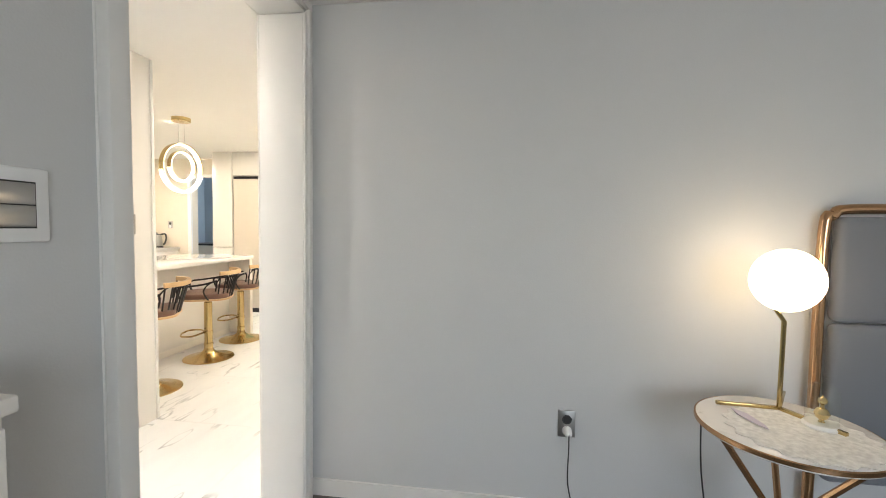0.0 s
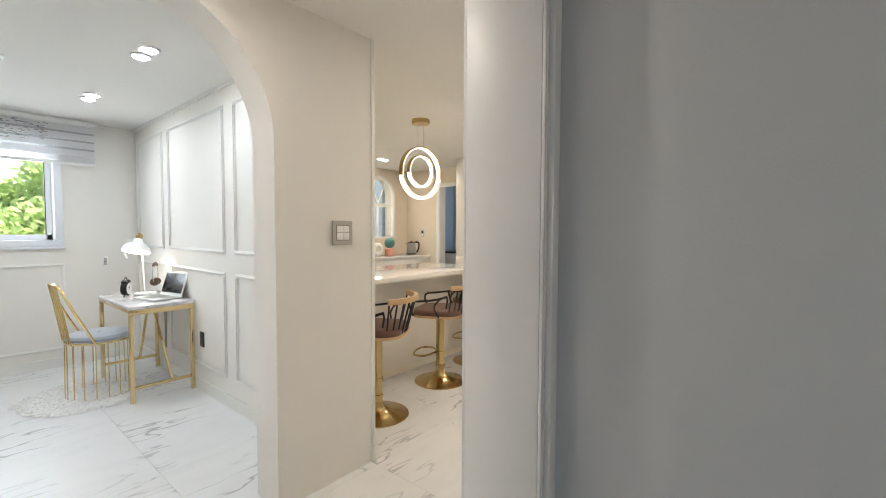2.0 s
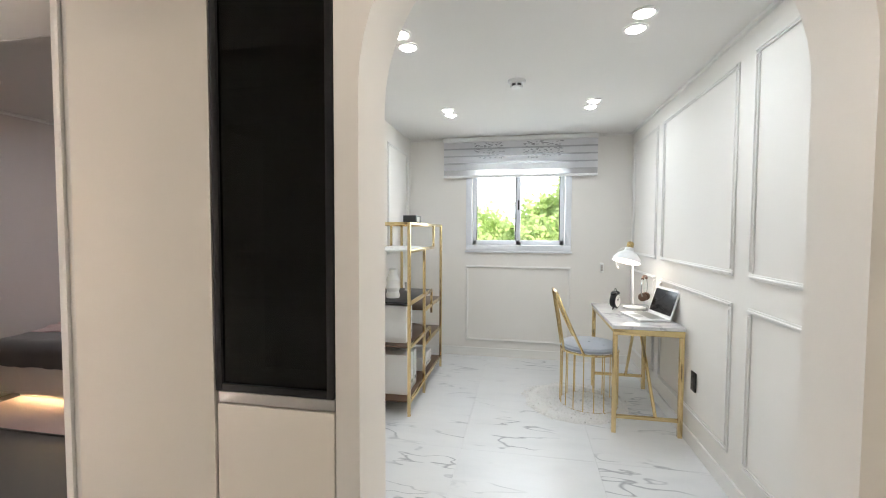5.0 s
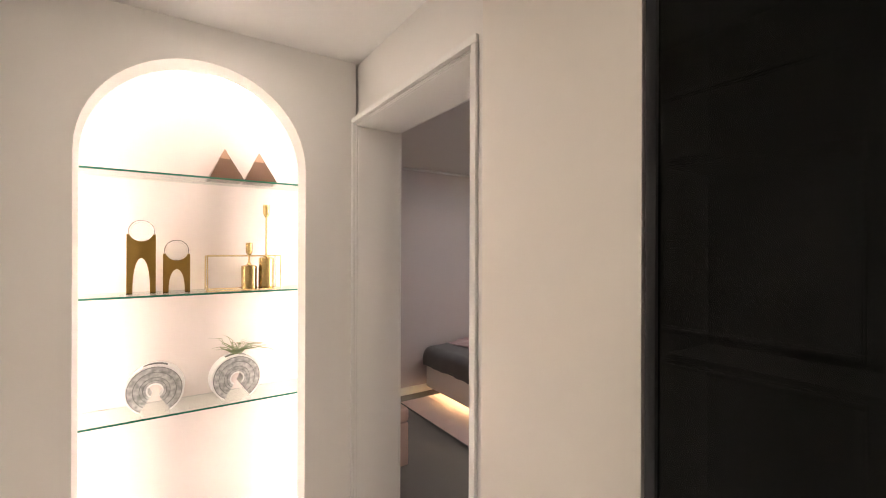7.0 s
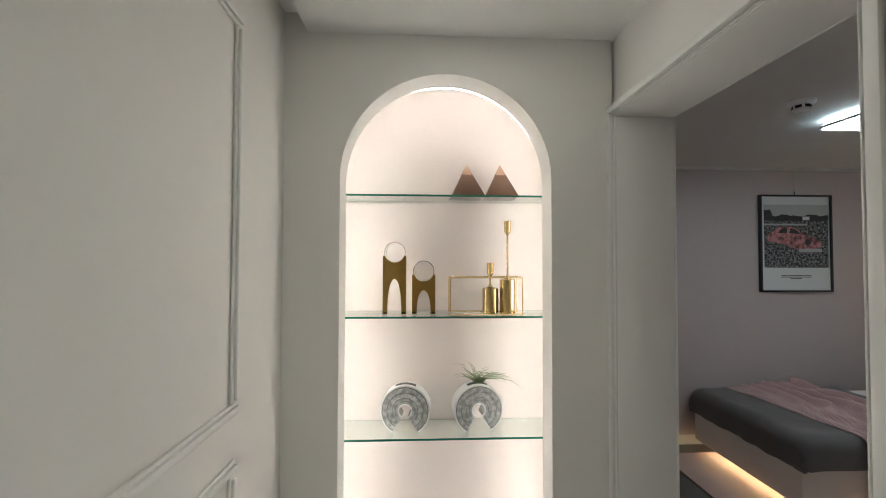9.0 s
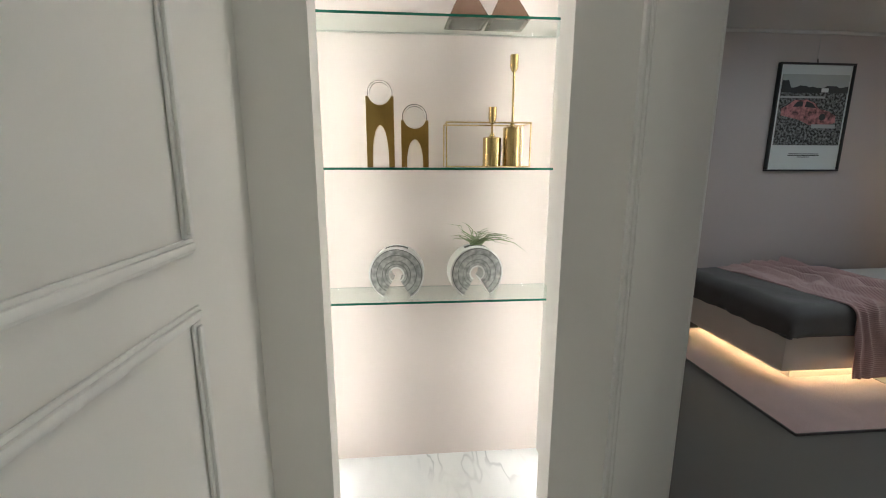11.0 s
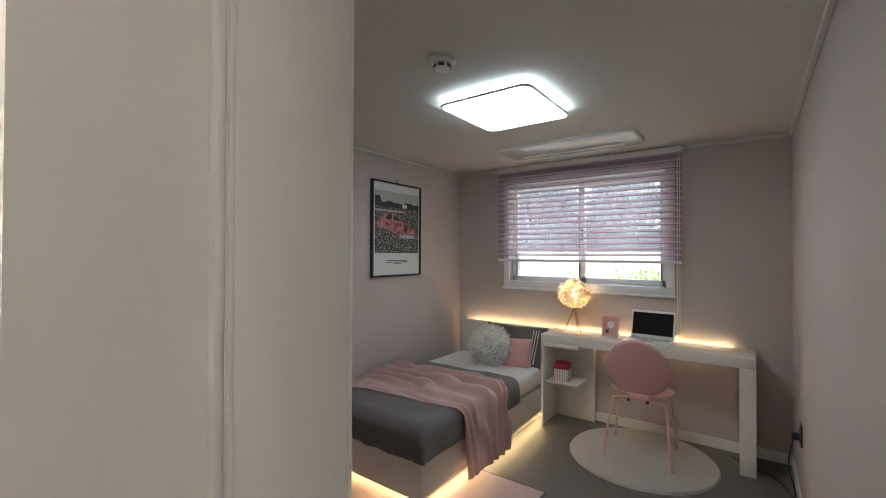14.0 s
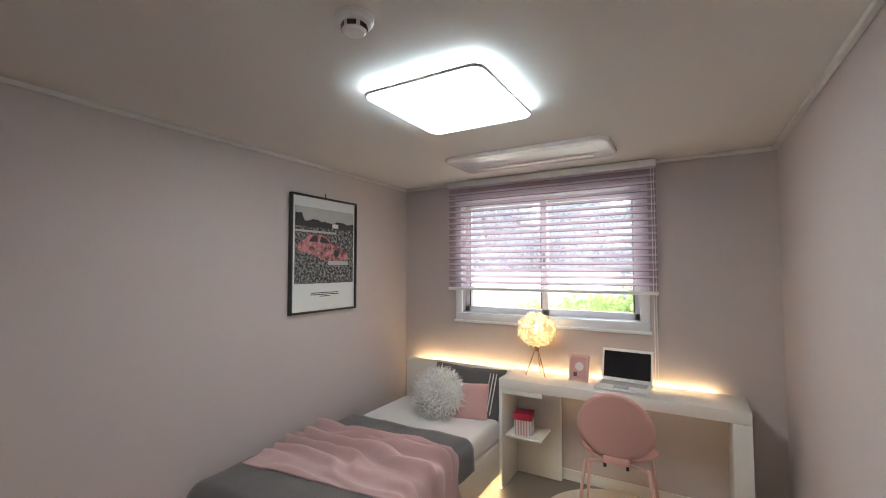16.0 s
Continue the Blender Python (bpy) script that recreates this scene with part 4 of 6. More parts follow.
fl.scale = (1.12, 1.12, 1.12)
pf = thing("photo_frame", -1.81, 4.62, 0.773, -8, "small pink photo frame leaning on the desk", "photo frame")
tl = pose(0, 0, 0, -10, 0, 0)
part("frame", turned(boxes((-0.07, 0.07, 0, 0.014, 0, 0.016), (-0.07, 0.07, 0, 0.014, 0.164, 0.18), (-0.07, -0.054, 0, 0.014, 0.016, 0.164), (0.054, 0.07, 0, 0.014, 0.016, 0.164), bevel=0.002), tl), PINKPAINT, pf)
part("print", turned(boxes((-0.055, 0.055, 0.005, 0.009, 0.015, 0.165)), tl), PINKCLOTH, pf, "pale pink print")
part("print_shape", turned(lathe([(0.03, 0.0), (0.03, 0.002)], 20, m=pose(0.005, 0.003, 0.1, 90, 0, 0)), tl), LINEN, pf)
part("print_shape", turned(boxes((-0.035, -0.01, 0.002, 0.004, 0.03, 0.06)), tl), DUVET, pf)


def laptop(x, y, z, rz, w, d, tilt, label):
    ob = thing("laptop", x, y, z, rz, label, "laptop")
    part("base", boxes((-w / 2, w / 2, -d / 2, d / 2, 0.003, 0.016), bevel=0.004), PLASTIC, ob)
    part("keyboard", boxes((-w / 2 + 0.02, w / 2 - 0.02, -d * 0.08, d / 2 - 0.03, 0.0165, 0.0175)), STEEL, ob)
    part("trackpad", boxes((-0.045, 0.045, -d / 2 + 0.012, -d * 0.14, 0.0165, 0.0172)), STEEL, ob)
    h = d * 0.96
    m = pose(0, d / 2 - 0.006, 0.014, -tilt, 0, 0)
    lid = part("lid", turned(boxes((-w / 2, w / 2, -0.003, 0.004, 0, h), bevel=0.003), m), PLASTIC, ob)
    part("screen", turned(boxes((-w / 2 + 0.014, w / 2 - 0.014, -0.0045, -0.0032, 0.022, h - 0.018)), m), SCREEN, lid, "dark switched-off screen")
    return ob


laptop(-1.515, 4.60, 0.773, -4, 0.325, 0.225, 14, "white laptop, open with a dark screen, on the desk")

rg = thing("rug", -2.55, 2.965, 0.001, 0, "pink and ivory rectangular rug under the bed's foot", "rug")
part("rug_top", boxes((-0.67, 0.67, -0.485, 0.485, 0, 0.012), bevel=0.004), RUGPINK, rg)
part("border", boxes((-0.675, 0.675, -0.49, -0.484, 0, 0.013), (-0.675, 0.675, 0.484, 0.49, 0, 0.013), (0.669, 0.675, -0.484, 0.484, 0, 0.013)), DUVET, rg, "dark bound edge")
rr = thing("round_rug", -1.515, 4.305, 0.001, 0, "round ivory pile rug under the chair", "rug")
part("rug_top", lathe([(0.0, 0.018), (0.445, 0.018), (0.475, 0.014), (0.485, 0.0)], 72), RUGWHITE, rr)

# pink chair
ch = thing("chair", -1.515, 4.335, 0.018, 3, "pink moulded plastic chair with pink steel legs, at the desk", "chair")


def shell_back(u, v):
    a, r = 2 * math.pi * u, v
    x, q = 0.205 * r * math.cos(a), 0.205 * r * math.sin(a)
    x *= 1 - 0.13 * q / 0.2
    return (x, -0.205 - 0.28 * q + 0.9 * x * x, 0.655 + 0.98 * q)


bmc = bmesh.new()
grid = [[bmc.verts.new(shell_back(i / 40, j / 8)) for i in range(40)] for j in range(1, 9)]
mid = bmc.verts.new(shell_back(0, 0))
for i in range(40):
    bmc.faces.new((mid, grid[0][i], grid[0][(i + 1) % 40]))
    for j in range(7):
        bmc.faces.new((grid[j][i], grid[j + 1][i], grid[j + 1][(i + 1) % 40], grid[j][(i + 1) % 40]))
ob = part("backrest", bmc, PINKPL, ch, angle=80)
so = ob.modifiers.new("solid", "SOLIDIFY")
so.thickness, so.offset = 0.011, 0
bmc = bmesh.new()
prev = None
for k, (r, z) in enumerate(((0.0, 0.43), (0.08, 0.431), (0.15, 0.435), (0.19, 0.443), (0.207, 0.452), (0.21, 0.448), (0.20, 0.436), (0.15, 0.424), (0.0, 0.42))):
    ring = [bmc.verts.new((1.03 * r * math.cos(2 * math.pi * i / 40), 0.05 + 0.88 * r * math.sin(2 * math.pi * i / 40), z)) for i in range(40)] if r else [bmc.verts.new((0, 0.05, z))]
    if prev:
        for i in range(40):
            f = list(dict.fromkeys([prev[i % len(prev)], prev[(i + 1) % len(prev)], ring[(i + 1) % len(ring)], ring[i % len(ring)]]))
            bmc.faces.new(f)
    prev = ring
part("seat", bmc, PINKPL, ch)
part("neck", boxes((-0.07, 0.07, -0.165, -0.10, 0.425, 0.47), bevel=0.012), PINKPL, ch)
for sx in (-1, 1):
    for sy, oy in ((-1, -0.12), (1, 0.12)):
        part("leg", tube(bend([(0.05 * sx, oy * 0.7, 0.412), (0.15 * sx, oy, 0.408), (0.175 * sx, oy + 0.02 * sy, 0.37), (0.215 * sx, oy + 0.09 * sy, 0.0)], 5), 0.0095, 10), PINKPAINT, ch)
    part("screw", lathe([(0.009, 0.405), (0.009, 0.425)], 10, m=pose(0.06 * sx, -0.15, 0)), DARKPL, ch)

# ottoman just inside the door
ot = thing("ottoman", -2.42, 1.80, 0, 0, "blush leatherette storage ottoman with a lift-off lid", "ottoman")
part("body", boxes((-0.27, 0.27, -0.18, 0.18, 0.012, 0.30), bevel=0.01), PINKBOX, ot)
part("lid", boxes((-0.275, 0.275, -0.185, 0.185, 0.304, 0.40), bevel=0.025, seg=4), PINKBOX, ot)

# framed print on the wall
pic = thing("framed_print", -3.396, 3.77, 1.66, 90, "black framed print of a pink car in grey grass", "framed picture")
w, h = 0.315, 0.408
INK = material("print_black", (0.03, 0.03, 0.033), 0.6, vary=0.5, scale=60)
FIELD = contrast(material("print_grey_grass", (0.15, 0.15, 0.15), 0.6, vary=0.95, scale=55), 0.42, 0.66)
SKYP = material("print_grey_sky", (0.42, 0.43, 0.43), 0.6, vary=0.1, scale=12)
CARP = contrast(material("print_pink_car", (0.32, 0.13, 0.135), 0.6, vary=0.75, scale=30), 0.35, 0.6)
PAPER = material("print_paper", (0.66, 0.68, 0.68), 0.5, vary=0.02)
for r in ((-w, w, h - 0.014, h), (-w, w, -h, -h + 0.014), (-w, -w + 0.014, -h + 0.014, h - 0.014), (w - 0.014, w, -h + 0.014, h - 0.014)):
    part("frame", boxes((r[0], r[1], -0.03, 0.0, r[2], r[3]), bevel=0.002), DARKPL, pic)
part("paper", boxes((-w + 0.012, w - 0.012, -0.014, -0.004, -h + 0.012, h - 0.012)), PAPER, pic, "white print border")
part("photo", boxes((-w + 0.04, w - 0.03, -0.0165, -0.0142, -0.205, 0.325)), FIELD, pic, "black and white field")
part("photo_sky", boxes((-w + 0.04, w - 0.03, -0.0178, -0.0167, 0.215, 0.325)), SKYP, pic)
rnd = random.Random(4)
pts = [(-w + 0.04, 0.19)] + [(-w + 0.04 + (2 * w - 0.07) * i / 22, 0.225 + 0.02 * rnd.random() + (0.05 if i < 3 else 0)) for i in range(23)] + [(w - 0.03, 0.19)]
part("photo_treeline", prism(pts, 0.0012, m=pose(0, -0.0192, 0)), INK, pic)
part("photo_house", boxes((0.06, 0.12, -0.0204, -0.0194, 0.195, 0.225)), PAPER, pic)
part("photo_road", boxes((-w + 0.04, 0.1, -0.0192, -0.0182, 0.15, 0.165)), SKYP, pic)
car = [(-0.255, 0.07), (-0.20, 0.10), (-0.15, 0.135), (-0.05, 0.14), (0.02, 0.115), (0.06, 0.075), (0.16, 0.05), (0.215, 0.02), (0.22, -0.03), (0.16, -0.055), (0.0, -0.05), (-0.10, -0.01), (-0.25, 0.02)]
part("photo_car", prism(car, 0.0012, m=pose(0, -0.0206, 0)), CARP, pic, "pink car")
part("photo_car_glass", prism([(-0.06, 0.085), (-0.05, 0.128), (0.0, 0.112), (0.04, 0.078)], 0.001, m=pose(0, -0.0218, 0)), INK, pic)
part("photo_car_glass", prism([(-0.16, 0.085), (-0.13, 0.122), (-0.08, 0.126), (-0.08, 0.088)], 0.001, m=pose(0, -0.0218, 0)), INK, pic)
part("photo_bumper", boxes((0.02, 0.225, -0.0218, -0.0208, -0.075, -0.045), bevel=0.0004), SKYP, pic)
part("photo_headlight", lathe([(0.026, 0), (0.026, 0.001)], 18, m=pose(0.10, -0.0218, 0.01, 90, 0, 0)), INK, pic)
for z, ww in ((-0.275, 0.13), (-0.287, 0.135), (-0.299, 0.05)):
    part("caption", boxes((-ww, ww, -0.0152, -0.0142, z, z + 0.006)), INK, pic)
part("hook", tube([(0, -0.012, h), (0, -0.008, h + 0.03)], 0.004, 6), DARKPL, pic)
part("wire", tube([(0, -0.004, h + 0.03), (0, -0.002, 0.61)], 0.0012, 5), STEEL, pic)

# ceiling light, smoke alarm, air conditioner
cl = thing("ceiling_light", -1.985, 3.145, HK, 0, "flat square ceiling light with rounded corners, lit", "ceiling light")
bmc = boxes((-0.237, 0.237, -0.257, 0.257, -0.028, -0.0005))
part("back_plate", bmc, PLASTIC, cl)
part("back_light", boxes((-0.24, 0.24, -0.262, -0.258, -0.028, -0.013), (-0.24, 0.24, 0.258, 0.262, -0.028, -0.013), (-0.242, -0.238, -0.258, 0.258, -0.028, -0.013), (0.238, 0.242, -0.258, 0.258, -0.028, -0.013)), LEDHALO, cl, "cool glow behind the diffuser")
bmc = bmesh.new()
vs = box(bmc, -0.262, 0.262, -0.285, 0.285, -0.048, -0.030)
es = [e for e in bmc.edges if abs(e.verts[0].co.z - e.verts[1].co.z) > 0.01]
bmesh.ops.bevel(bmc, geom=es, offset=0.05, segments=6, affect="EDGES", profile=0.5)
part("diffuser", bmc, LEDPANEL, cl, "glowing white diffuser")
bmc = bmesh.new()
vs = box(bmc, -0.268, 0.268, -0.291, 0.291, -0.0465, -0.035)
es = [e for e in bmc.edges if abs(e.verts[0].co.z - e.verts[1].co.z) > 0.01]
bmesh.ops.bevel(bmc, geom=es, offset=0.05, segments=6, affect="EDGES", profile=0.5)
part("rim", bmc, STEEL, cl, "thin grey metal rim")
for q in (-0.12, 0.08):
    part("clip", boxes((q, q + 0.035, -0.294, -0.2915, -0.0455, -0.036), bevel=0.001), PLASTIC, cl)


def smoke_alarm(x, y, z):
    ob = thing("smoke_alarm", x, y, z, 0, "round white smoke alarm with dark slots on the ceiling", "smoke alarm", "smoke alarms")
    part("base", lathe([(0.058, 0.0), (0.058, -0.012), (0.05, -0.02), (0.0, -0.02)], 32), PLASTIC, ob)
    part("chamber", lathe([(0.036, -0.02), (0.036, -0.04), (0.03, -0.046), (0.0, -0.046)], 28), PLASTIC, ob)
    for k in range(6):
        part("slot", turned(boxes((0.0345, 0.0372, -0.013, 0.013, -0.038, -0.024)), pose(0, 0, 0, 0, 0, 60 * k)), DARKPL, ob)
    return ob


smoke_alarm(-1.96, 2.50, HK)
smoke_alarm(0.68, 3.15, H)
ac = thing("ceiling_air_conditioner", -2.02, 4.22, HK, 0, "glossy white one-way ceiling air conditioner panel", "air conditioner")
bmc = bmesh.new()
box(bmc, -0.53, 0.53, -0.21, 0.21, -0.028, -0.001)
es = [e for e in bmc.edges if abs(e.verts[0].co.z - e.verts[1].co.z) > 0.01]
bmesh.ops.bevel(bmc, geom=es, offset=0.07, segments=8, affect="EDGES", profile=0.5)
es = [e for e in bmc.edges if e.verts[0].co.z < -0.02 and e.verts[1].co.z < -0.02]
bmesh.ops.bevel(bmc, geom=es, offset=0.02, segments=4, affect="EDGES", profile=0.5)
GLOSSW = material("glossy_white_plastic", (0.74, 0.72, 0.70), 0.08, bump=0, vary=0.02, coat=0.5)
part("panel", bmc, GLOSSW, ac)
part("louvre", boxes((-0.40, 0.40, 0.08, 0.15, -0.034, -0.027), bevel=0.003), GLOSSW, ac)
part("groove", boxes((-0.44, 0.44, -0.155, -0.150, -0.0295, -0.0275), (-0.44, 0.44, 0.045, 0.05, -0.0295, -0.0275), (0.436, 0.44, -0.15, 0.045, -0.0295, -0.0275), (-0.44, -0.436, -0.15, 0.045, -0.0295, -0.0275)), STEEL, ac)


def outlet(m, label, plug=False, dark=False):
    ob = new("power_outlet")
    ob.matrix_world = m
    tagged(ob, label, "power outlet")
    part("plate", boxes((-0.037, 0.037, 0.0, 0.009, -0.06, 0.06), bevel=0.003), DARKPL if dark else STEEL, ob)
    for z in (0.02, -0.03):
        part("socket", lathe([(0.021, 0.009), (0.021, 0.011), (0.017, 0.011), (0.016, 0.0095), (0, 0.0095)], 20, m=pose(0, 0, z, 0, 0, 0) @ Matrix(((1, 0, 0, 0), (0, 0, 1, 0), (0, 1, 0, 0), (0, 0, 0, 1)))), DARKPL if z > 0 or dark else PLASTIC, ob)
    return ob


outlet(Matrix(((0, -1, 0, -0.641), (1, 0, 0, 4.15), (0, 0, 1, 0.43), (0, 0, 0, 1))), "dark wall outlet near the skirting", dark=True)
cb = thing("power_cable", -0.70, 4.2, 0, 0, "black cable running from the outlet down to the floor", "cable")
part("plug", boxes((0.012, 0.048, -0.065, -0.035, 0.40, 0.44), bevel=0.006), DARKPL, cb)
part("cord", tube(bend([(0.02, -0.05, 0.40), (0.0, -0.04, 0.25), (0.03, 0.0, 0.05), (-0.05, 0.3, 0.006), (-0.3, 0.5, 0.005)]), 0.004, 6), DARKPL, cb)

# ---- the lit niche and what stands in it ----
SHX0, SHX1 = -1.895, -1.69


def glass_shelf(z):
    ob = thing("glass_shelf", -1.79, 0.73, z, 0, "clear glass shelf with a green edge in the niche", "shelf", "niche shelves")
    g = part("pane", boxes((SHX0 + 1.79, SHX1 + 1.79 - 0.002, -0.478, 0.458, -0.008, 0.0)), SHELFGLASS, ob, smooth=False)
    g.visible_shadow = False
    part("back_rail", boxes((SHX0 + 1.79 - 0.003, SHX0 + 1.79, -0.478, 0.458, -0.0028, -0.0002)), STEEL, ob, "thin grey edge against the wall", smooth=False)
    part("edge", boxes((SHX1 + 1.79 - 0.002, SHX1 + 1.79, -0.478, 0.458, -0.008, 0.0)), GREENEDGE, ob, "green glass edge", smooth=False)
    return ob


for z in (1.778, 1.284, 0.797):
    glass_shelf(z)
ns = thing("niche_light", -1.585, 0.72, 0.0, 0, "hidden light strips behind the niche's edge", "light strip")
for y in (-0.431, 0.419):
    for z0, z1 in ((0.03, 0.785), (0.80, 1.272), (1.288, 1.766)):
        part("light_strip", boxes((-0.125, -0.115, y, y + 0.010, z0, z1)), LEDWHITE, ns)
part("light_strip", tube([(-0.12, -0.001 + 0.425 * math.cos(radians(a)), 1.80 + 0.425 * math.sin(radians(a))) for a in range(0, 181, 6)], 0.005, 6), LEDWHITE, ns)
structure("floor_niche", boxes((-1.9, -1.502, 0.252, 1.188, -0.005, 0.001)), TILE, "white marble floor of the niche", "floor")


def pyramid(y, rz):
    ob = thing("pyramid_ornament", -1.79, y, 1.779, rz, "small copper and bronze pyramid ornament on the glass shelf", "ornament", "pyramids")
    bm = bmesh.new()
    b = [bm.verts.new(q) for q in ((-0.07, -0.07, 0), (0.07, -0.07, 0), (0.07, 0.07, 0), (-0.07, 0.07, 0))]
    t = bm.verts.new((0, 0, 0.145))
    bm.faces.new(b[::-1])
    for i in range(4):
        bm.faces.new((b[i], b[(i + 1) % 4], t))
    part("body", bm, BROWNBRONZE, ob, smooth=False)
    bm = bmesh.new()
    b = [bm.verts.new(q) for q in ((-0.0235, -0.0235, 0.1), (0.0235, -0.0235, 0.098), (0.0235, 0.0235, 0.096), (-0.0235, 0.0235, 0.1))]
    t = bm.verts.new((0, 0, 0.147))
    bm.faces.new(b[::-1])
    for i in range(4):
        bm.faces.new((b[i], b[(i + 1) % 4], t))
    part("tip", bm, PINKBRONZE, ob, "rose bronze tip", smooth=False)
    part("foot", boxes((-0.055, 0.055, -0.055, 0.055, -0.0005, 0.003)), DARKPL, ob)
    return ob


pyramid(0.823, 3)
pyramid(0.968, -2)


def arch_figure(y, h, w, ball):
    """A gold block cut by a tall pointed arch, that cradles a crystal disc."""
    ob = thing("gold_crystal_ornament", -1.79, y, 1.285, 90, "polished gold arch ornament holding a clear crystal disc", "ornament", "gold arches")
    n, half, aw, ah = 20, w / 2, w * 0.30, h * 0.60
    arch = [(aw * math.cos(math.pi * (1 - i / n)), ah * math.sin(math.pi * i / n) ** 0.8) for i in range(n + 1)]
    cr = ball * 0.92
    dip = [(cr * math.cos(a), h + 0.012 + cr * math.sin(a)) for a in [radians(-18 - 144 * i / 14) for i in range(15)]]
    outline = [(-half, 0), *arch, (half, 0), (half, h), *[q for q in dip if abs(q[0]) < half - 0.003], (-half, h)]
    part("body", prism(outline, 0.045, m=pose(0, -0.022, 0)), GOLD, ob, angle=30)
    # thin front sheet, darker gold painting the dark reflection
    part("face", prism(outline, 0.002, m=pose(0, -0.0245, 0)), GOLDREFLECT, ob, "gold front, darkened as if mirroring a dark hall", angle=30)
    c = part("crystal", lathe([(0, -0.014), (ball * 0.8, -0.013), (ball, 0), (ball * 0.8, 0.013), (0, 0.014)], 28, m=pose(0, 0, h + 0.014, 90, 0, 0)), CRYSTAL, ob, "clear crystal disc")
    c.visible_shadow = False
    return ob


arch_figure(0.517, 0.245, 0.098, 0.045)
arch_figure(0.640, 0.165, 0.098, 0.045)
wfr = thing("wire_box_frame", -1.77, 0.90, 1.285, 0, "thin gold wire box frame on the glass shelf", "ornament")
X, Y, Z = 0.055, 0.15, 0.155
for a in (-X, X):
    for b in (-Y, Y):
        part("wire", tube([(a, b, 0.003), (a, b, Z)], 0.0028, 5), GOLD, wfr)
    for z in (0.003, Z):
        part("wire", tube([(a, -Y, z), (a, Y, z)], 0.0028, 5), GOLD, wfr)
for b in (-Y, Y):
    for z in (0.003, Z):
        part("wire", tube([(-X, b, z), (X, b, z)], 0.0028, 5), GOLD, wfr)


def candle_holder(y, body, top):
    ob = thing("candle_holder", -1.785, y, 1.285, 0, "brushed gold candle holder, cylinder body with a slim stem", "candle holder", "candle holders")
    part("body", lathe([(0.0, 0.0), (0.032, 0.0), (0.0335, 0.002), (0.0335, body - 0.002), (0.031, body), (0.012, body + 0.004), (0.006, body + 0.014), (0.004, body + 0.02), (0.004, top - 0.058)], 28, cap=False), BRASS, ob)
    part("cup", lathe([(0.004, top - 0.06), (0.012, top - 0.05), (0.015, top - 0.04), (0.015, top), (0.0125, top), (0.0125, top - 0.03), (0, top - 0.03)], 20), BRASS, ob)
    return ob


candle_holder(0.925, 0.108, 0.215)
candle_holder(1.000, 0.145, 0.395)
RIPPLE = contrast(material("grey_marbled_ceramic", (0.42, 0.42, 0.41), 0.45, vary=0.4, scale=60, bump=0.2, fine=60), 0.3, 0.7)
GROOVE = material("dark_groove", (0.2, 0.2, 0.2), 0.7, vary=0.2)


def open_ring(r0, r1, a0, a1, d0, d1, steps=44):
    """A slice of a thick ring in the plane (x, z), from d0 to d1 along y."""
    bm = bmesh.new()
    rows = []
    for i in range(steps + 1):
        a = radians(a0 + (a1 - a0) * i / steps)
        c, s = math.cos(a), math.sin(a)
        rows.append([bm.verts.new((r * c, d, r * s)) for r, d in ((r0, d0), (r1, d0), (r1, d1), (r0, d1))])
    for p, q in zip(rows, rows[1:]):
        for k in range(4):
            bm.faces.new((p[k], p[(k + 1) % 4], q[(k + 1) % 4], q[k]))
    bm.faces.new(rows[0])
    bm.faces.new(rows[-1][::-1])
    return bm


def ring_vase(y, rz, plant):
    R = 0.104
    ob = thing("ring_vase", -1.785, y, 0.798, rz, "grey banded open-ring ceramic vase" + (" holding an air plant" if plant else ", empty"), "vase", "ring vases")
    lift = R * math.sin(radians(58)) + 0.0
    A0, A1 = -58, 238
    m = pose(0, 0, lift)
    part("body", turned(open_ring(0.026, R - 0.005, A0, A1, -0.030, 0.030), m), CERAMIC, ob, "white ceramic core")
    part("rim", turned(open_ring(R - 0.0055, R, A0, A1, -0.034, 0.034), m), CERAMIC, ob)
    part("groove", turned(open_ring(0.034, 0.097, A0, A1, -0.0335, -0.0295), m), GROOVE, ob, "dark grooves between the bands")
    for r0, r1 in ((0.031, 0.0400), (0.0425, 0.0520), (0.0545, 0.0735), (0.0765, 0.0945)):
        part("band", turned(open_ring(r0, r1, A0, A1, -0.0365, -0.0295), m), RIPPLE, ob)
    part("slot", turned(open_ring(R - 0.001, R + 0.0008, 66, 114, -0.012, 0.012), m), DARKPL, ob)
    part("rim", turned(open_ring(0.0245, 0.0305, A0, A1, -0.036, 0.034), m), CERAMIC, ob)
    if plant:
        rnd = random.Random(8)
        for i in range(38):
            a, lean = rnd.uniform(0, 6.28), rnd.uniform(0.6, 1.5)
            L = rnd.uniform(0.07, 0.14)
            d = Vector((math.cos(a) * 1.0, math.sin(a) * 0.6, 0))
            p = [Vector((rnd.uniform(-0.02, 0.02), rnd.uniform(-0.008, 0.008), lift + R * 0.95)) + d * L * lean * t ** 1.2 + Vector((0, 0, L * (t * (1.28 - lean * 0.2) - 0.75 * lean * t * t))) for t in (0, 0.25, 0.5, 0.75, 1)]
            part("leaf", tube(p, [0.0036, 0.003, 0.0022, 0.0014, 0.0004], 5, flat=0.4), AIRPLANT, ob)
    return ob


ring_vase(0.567, 86, False)
ring_vase(0.868, 97, True)


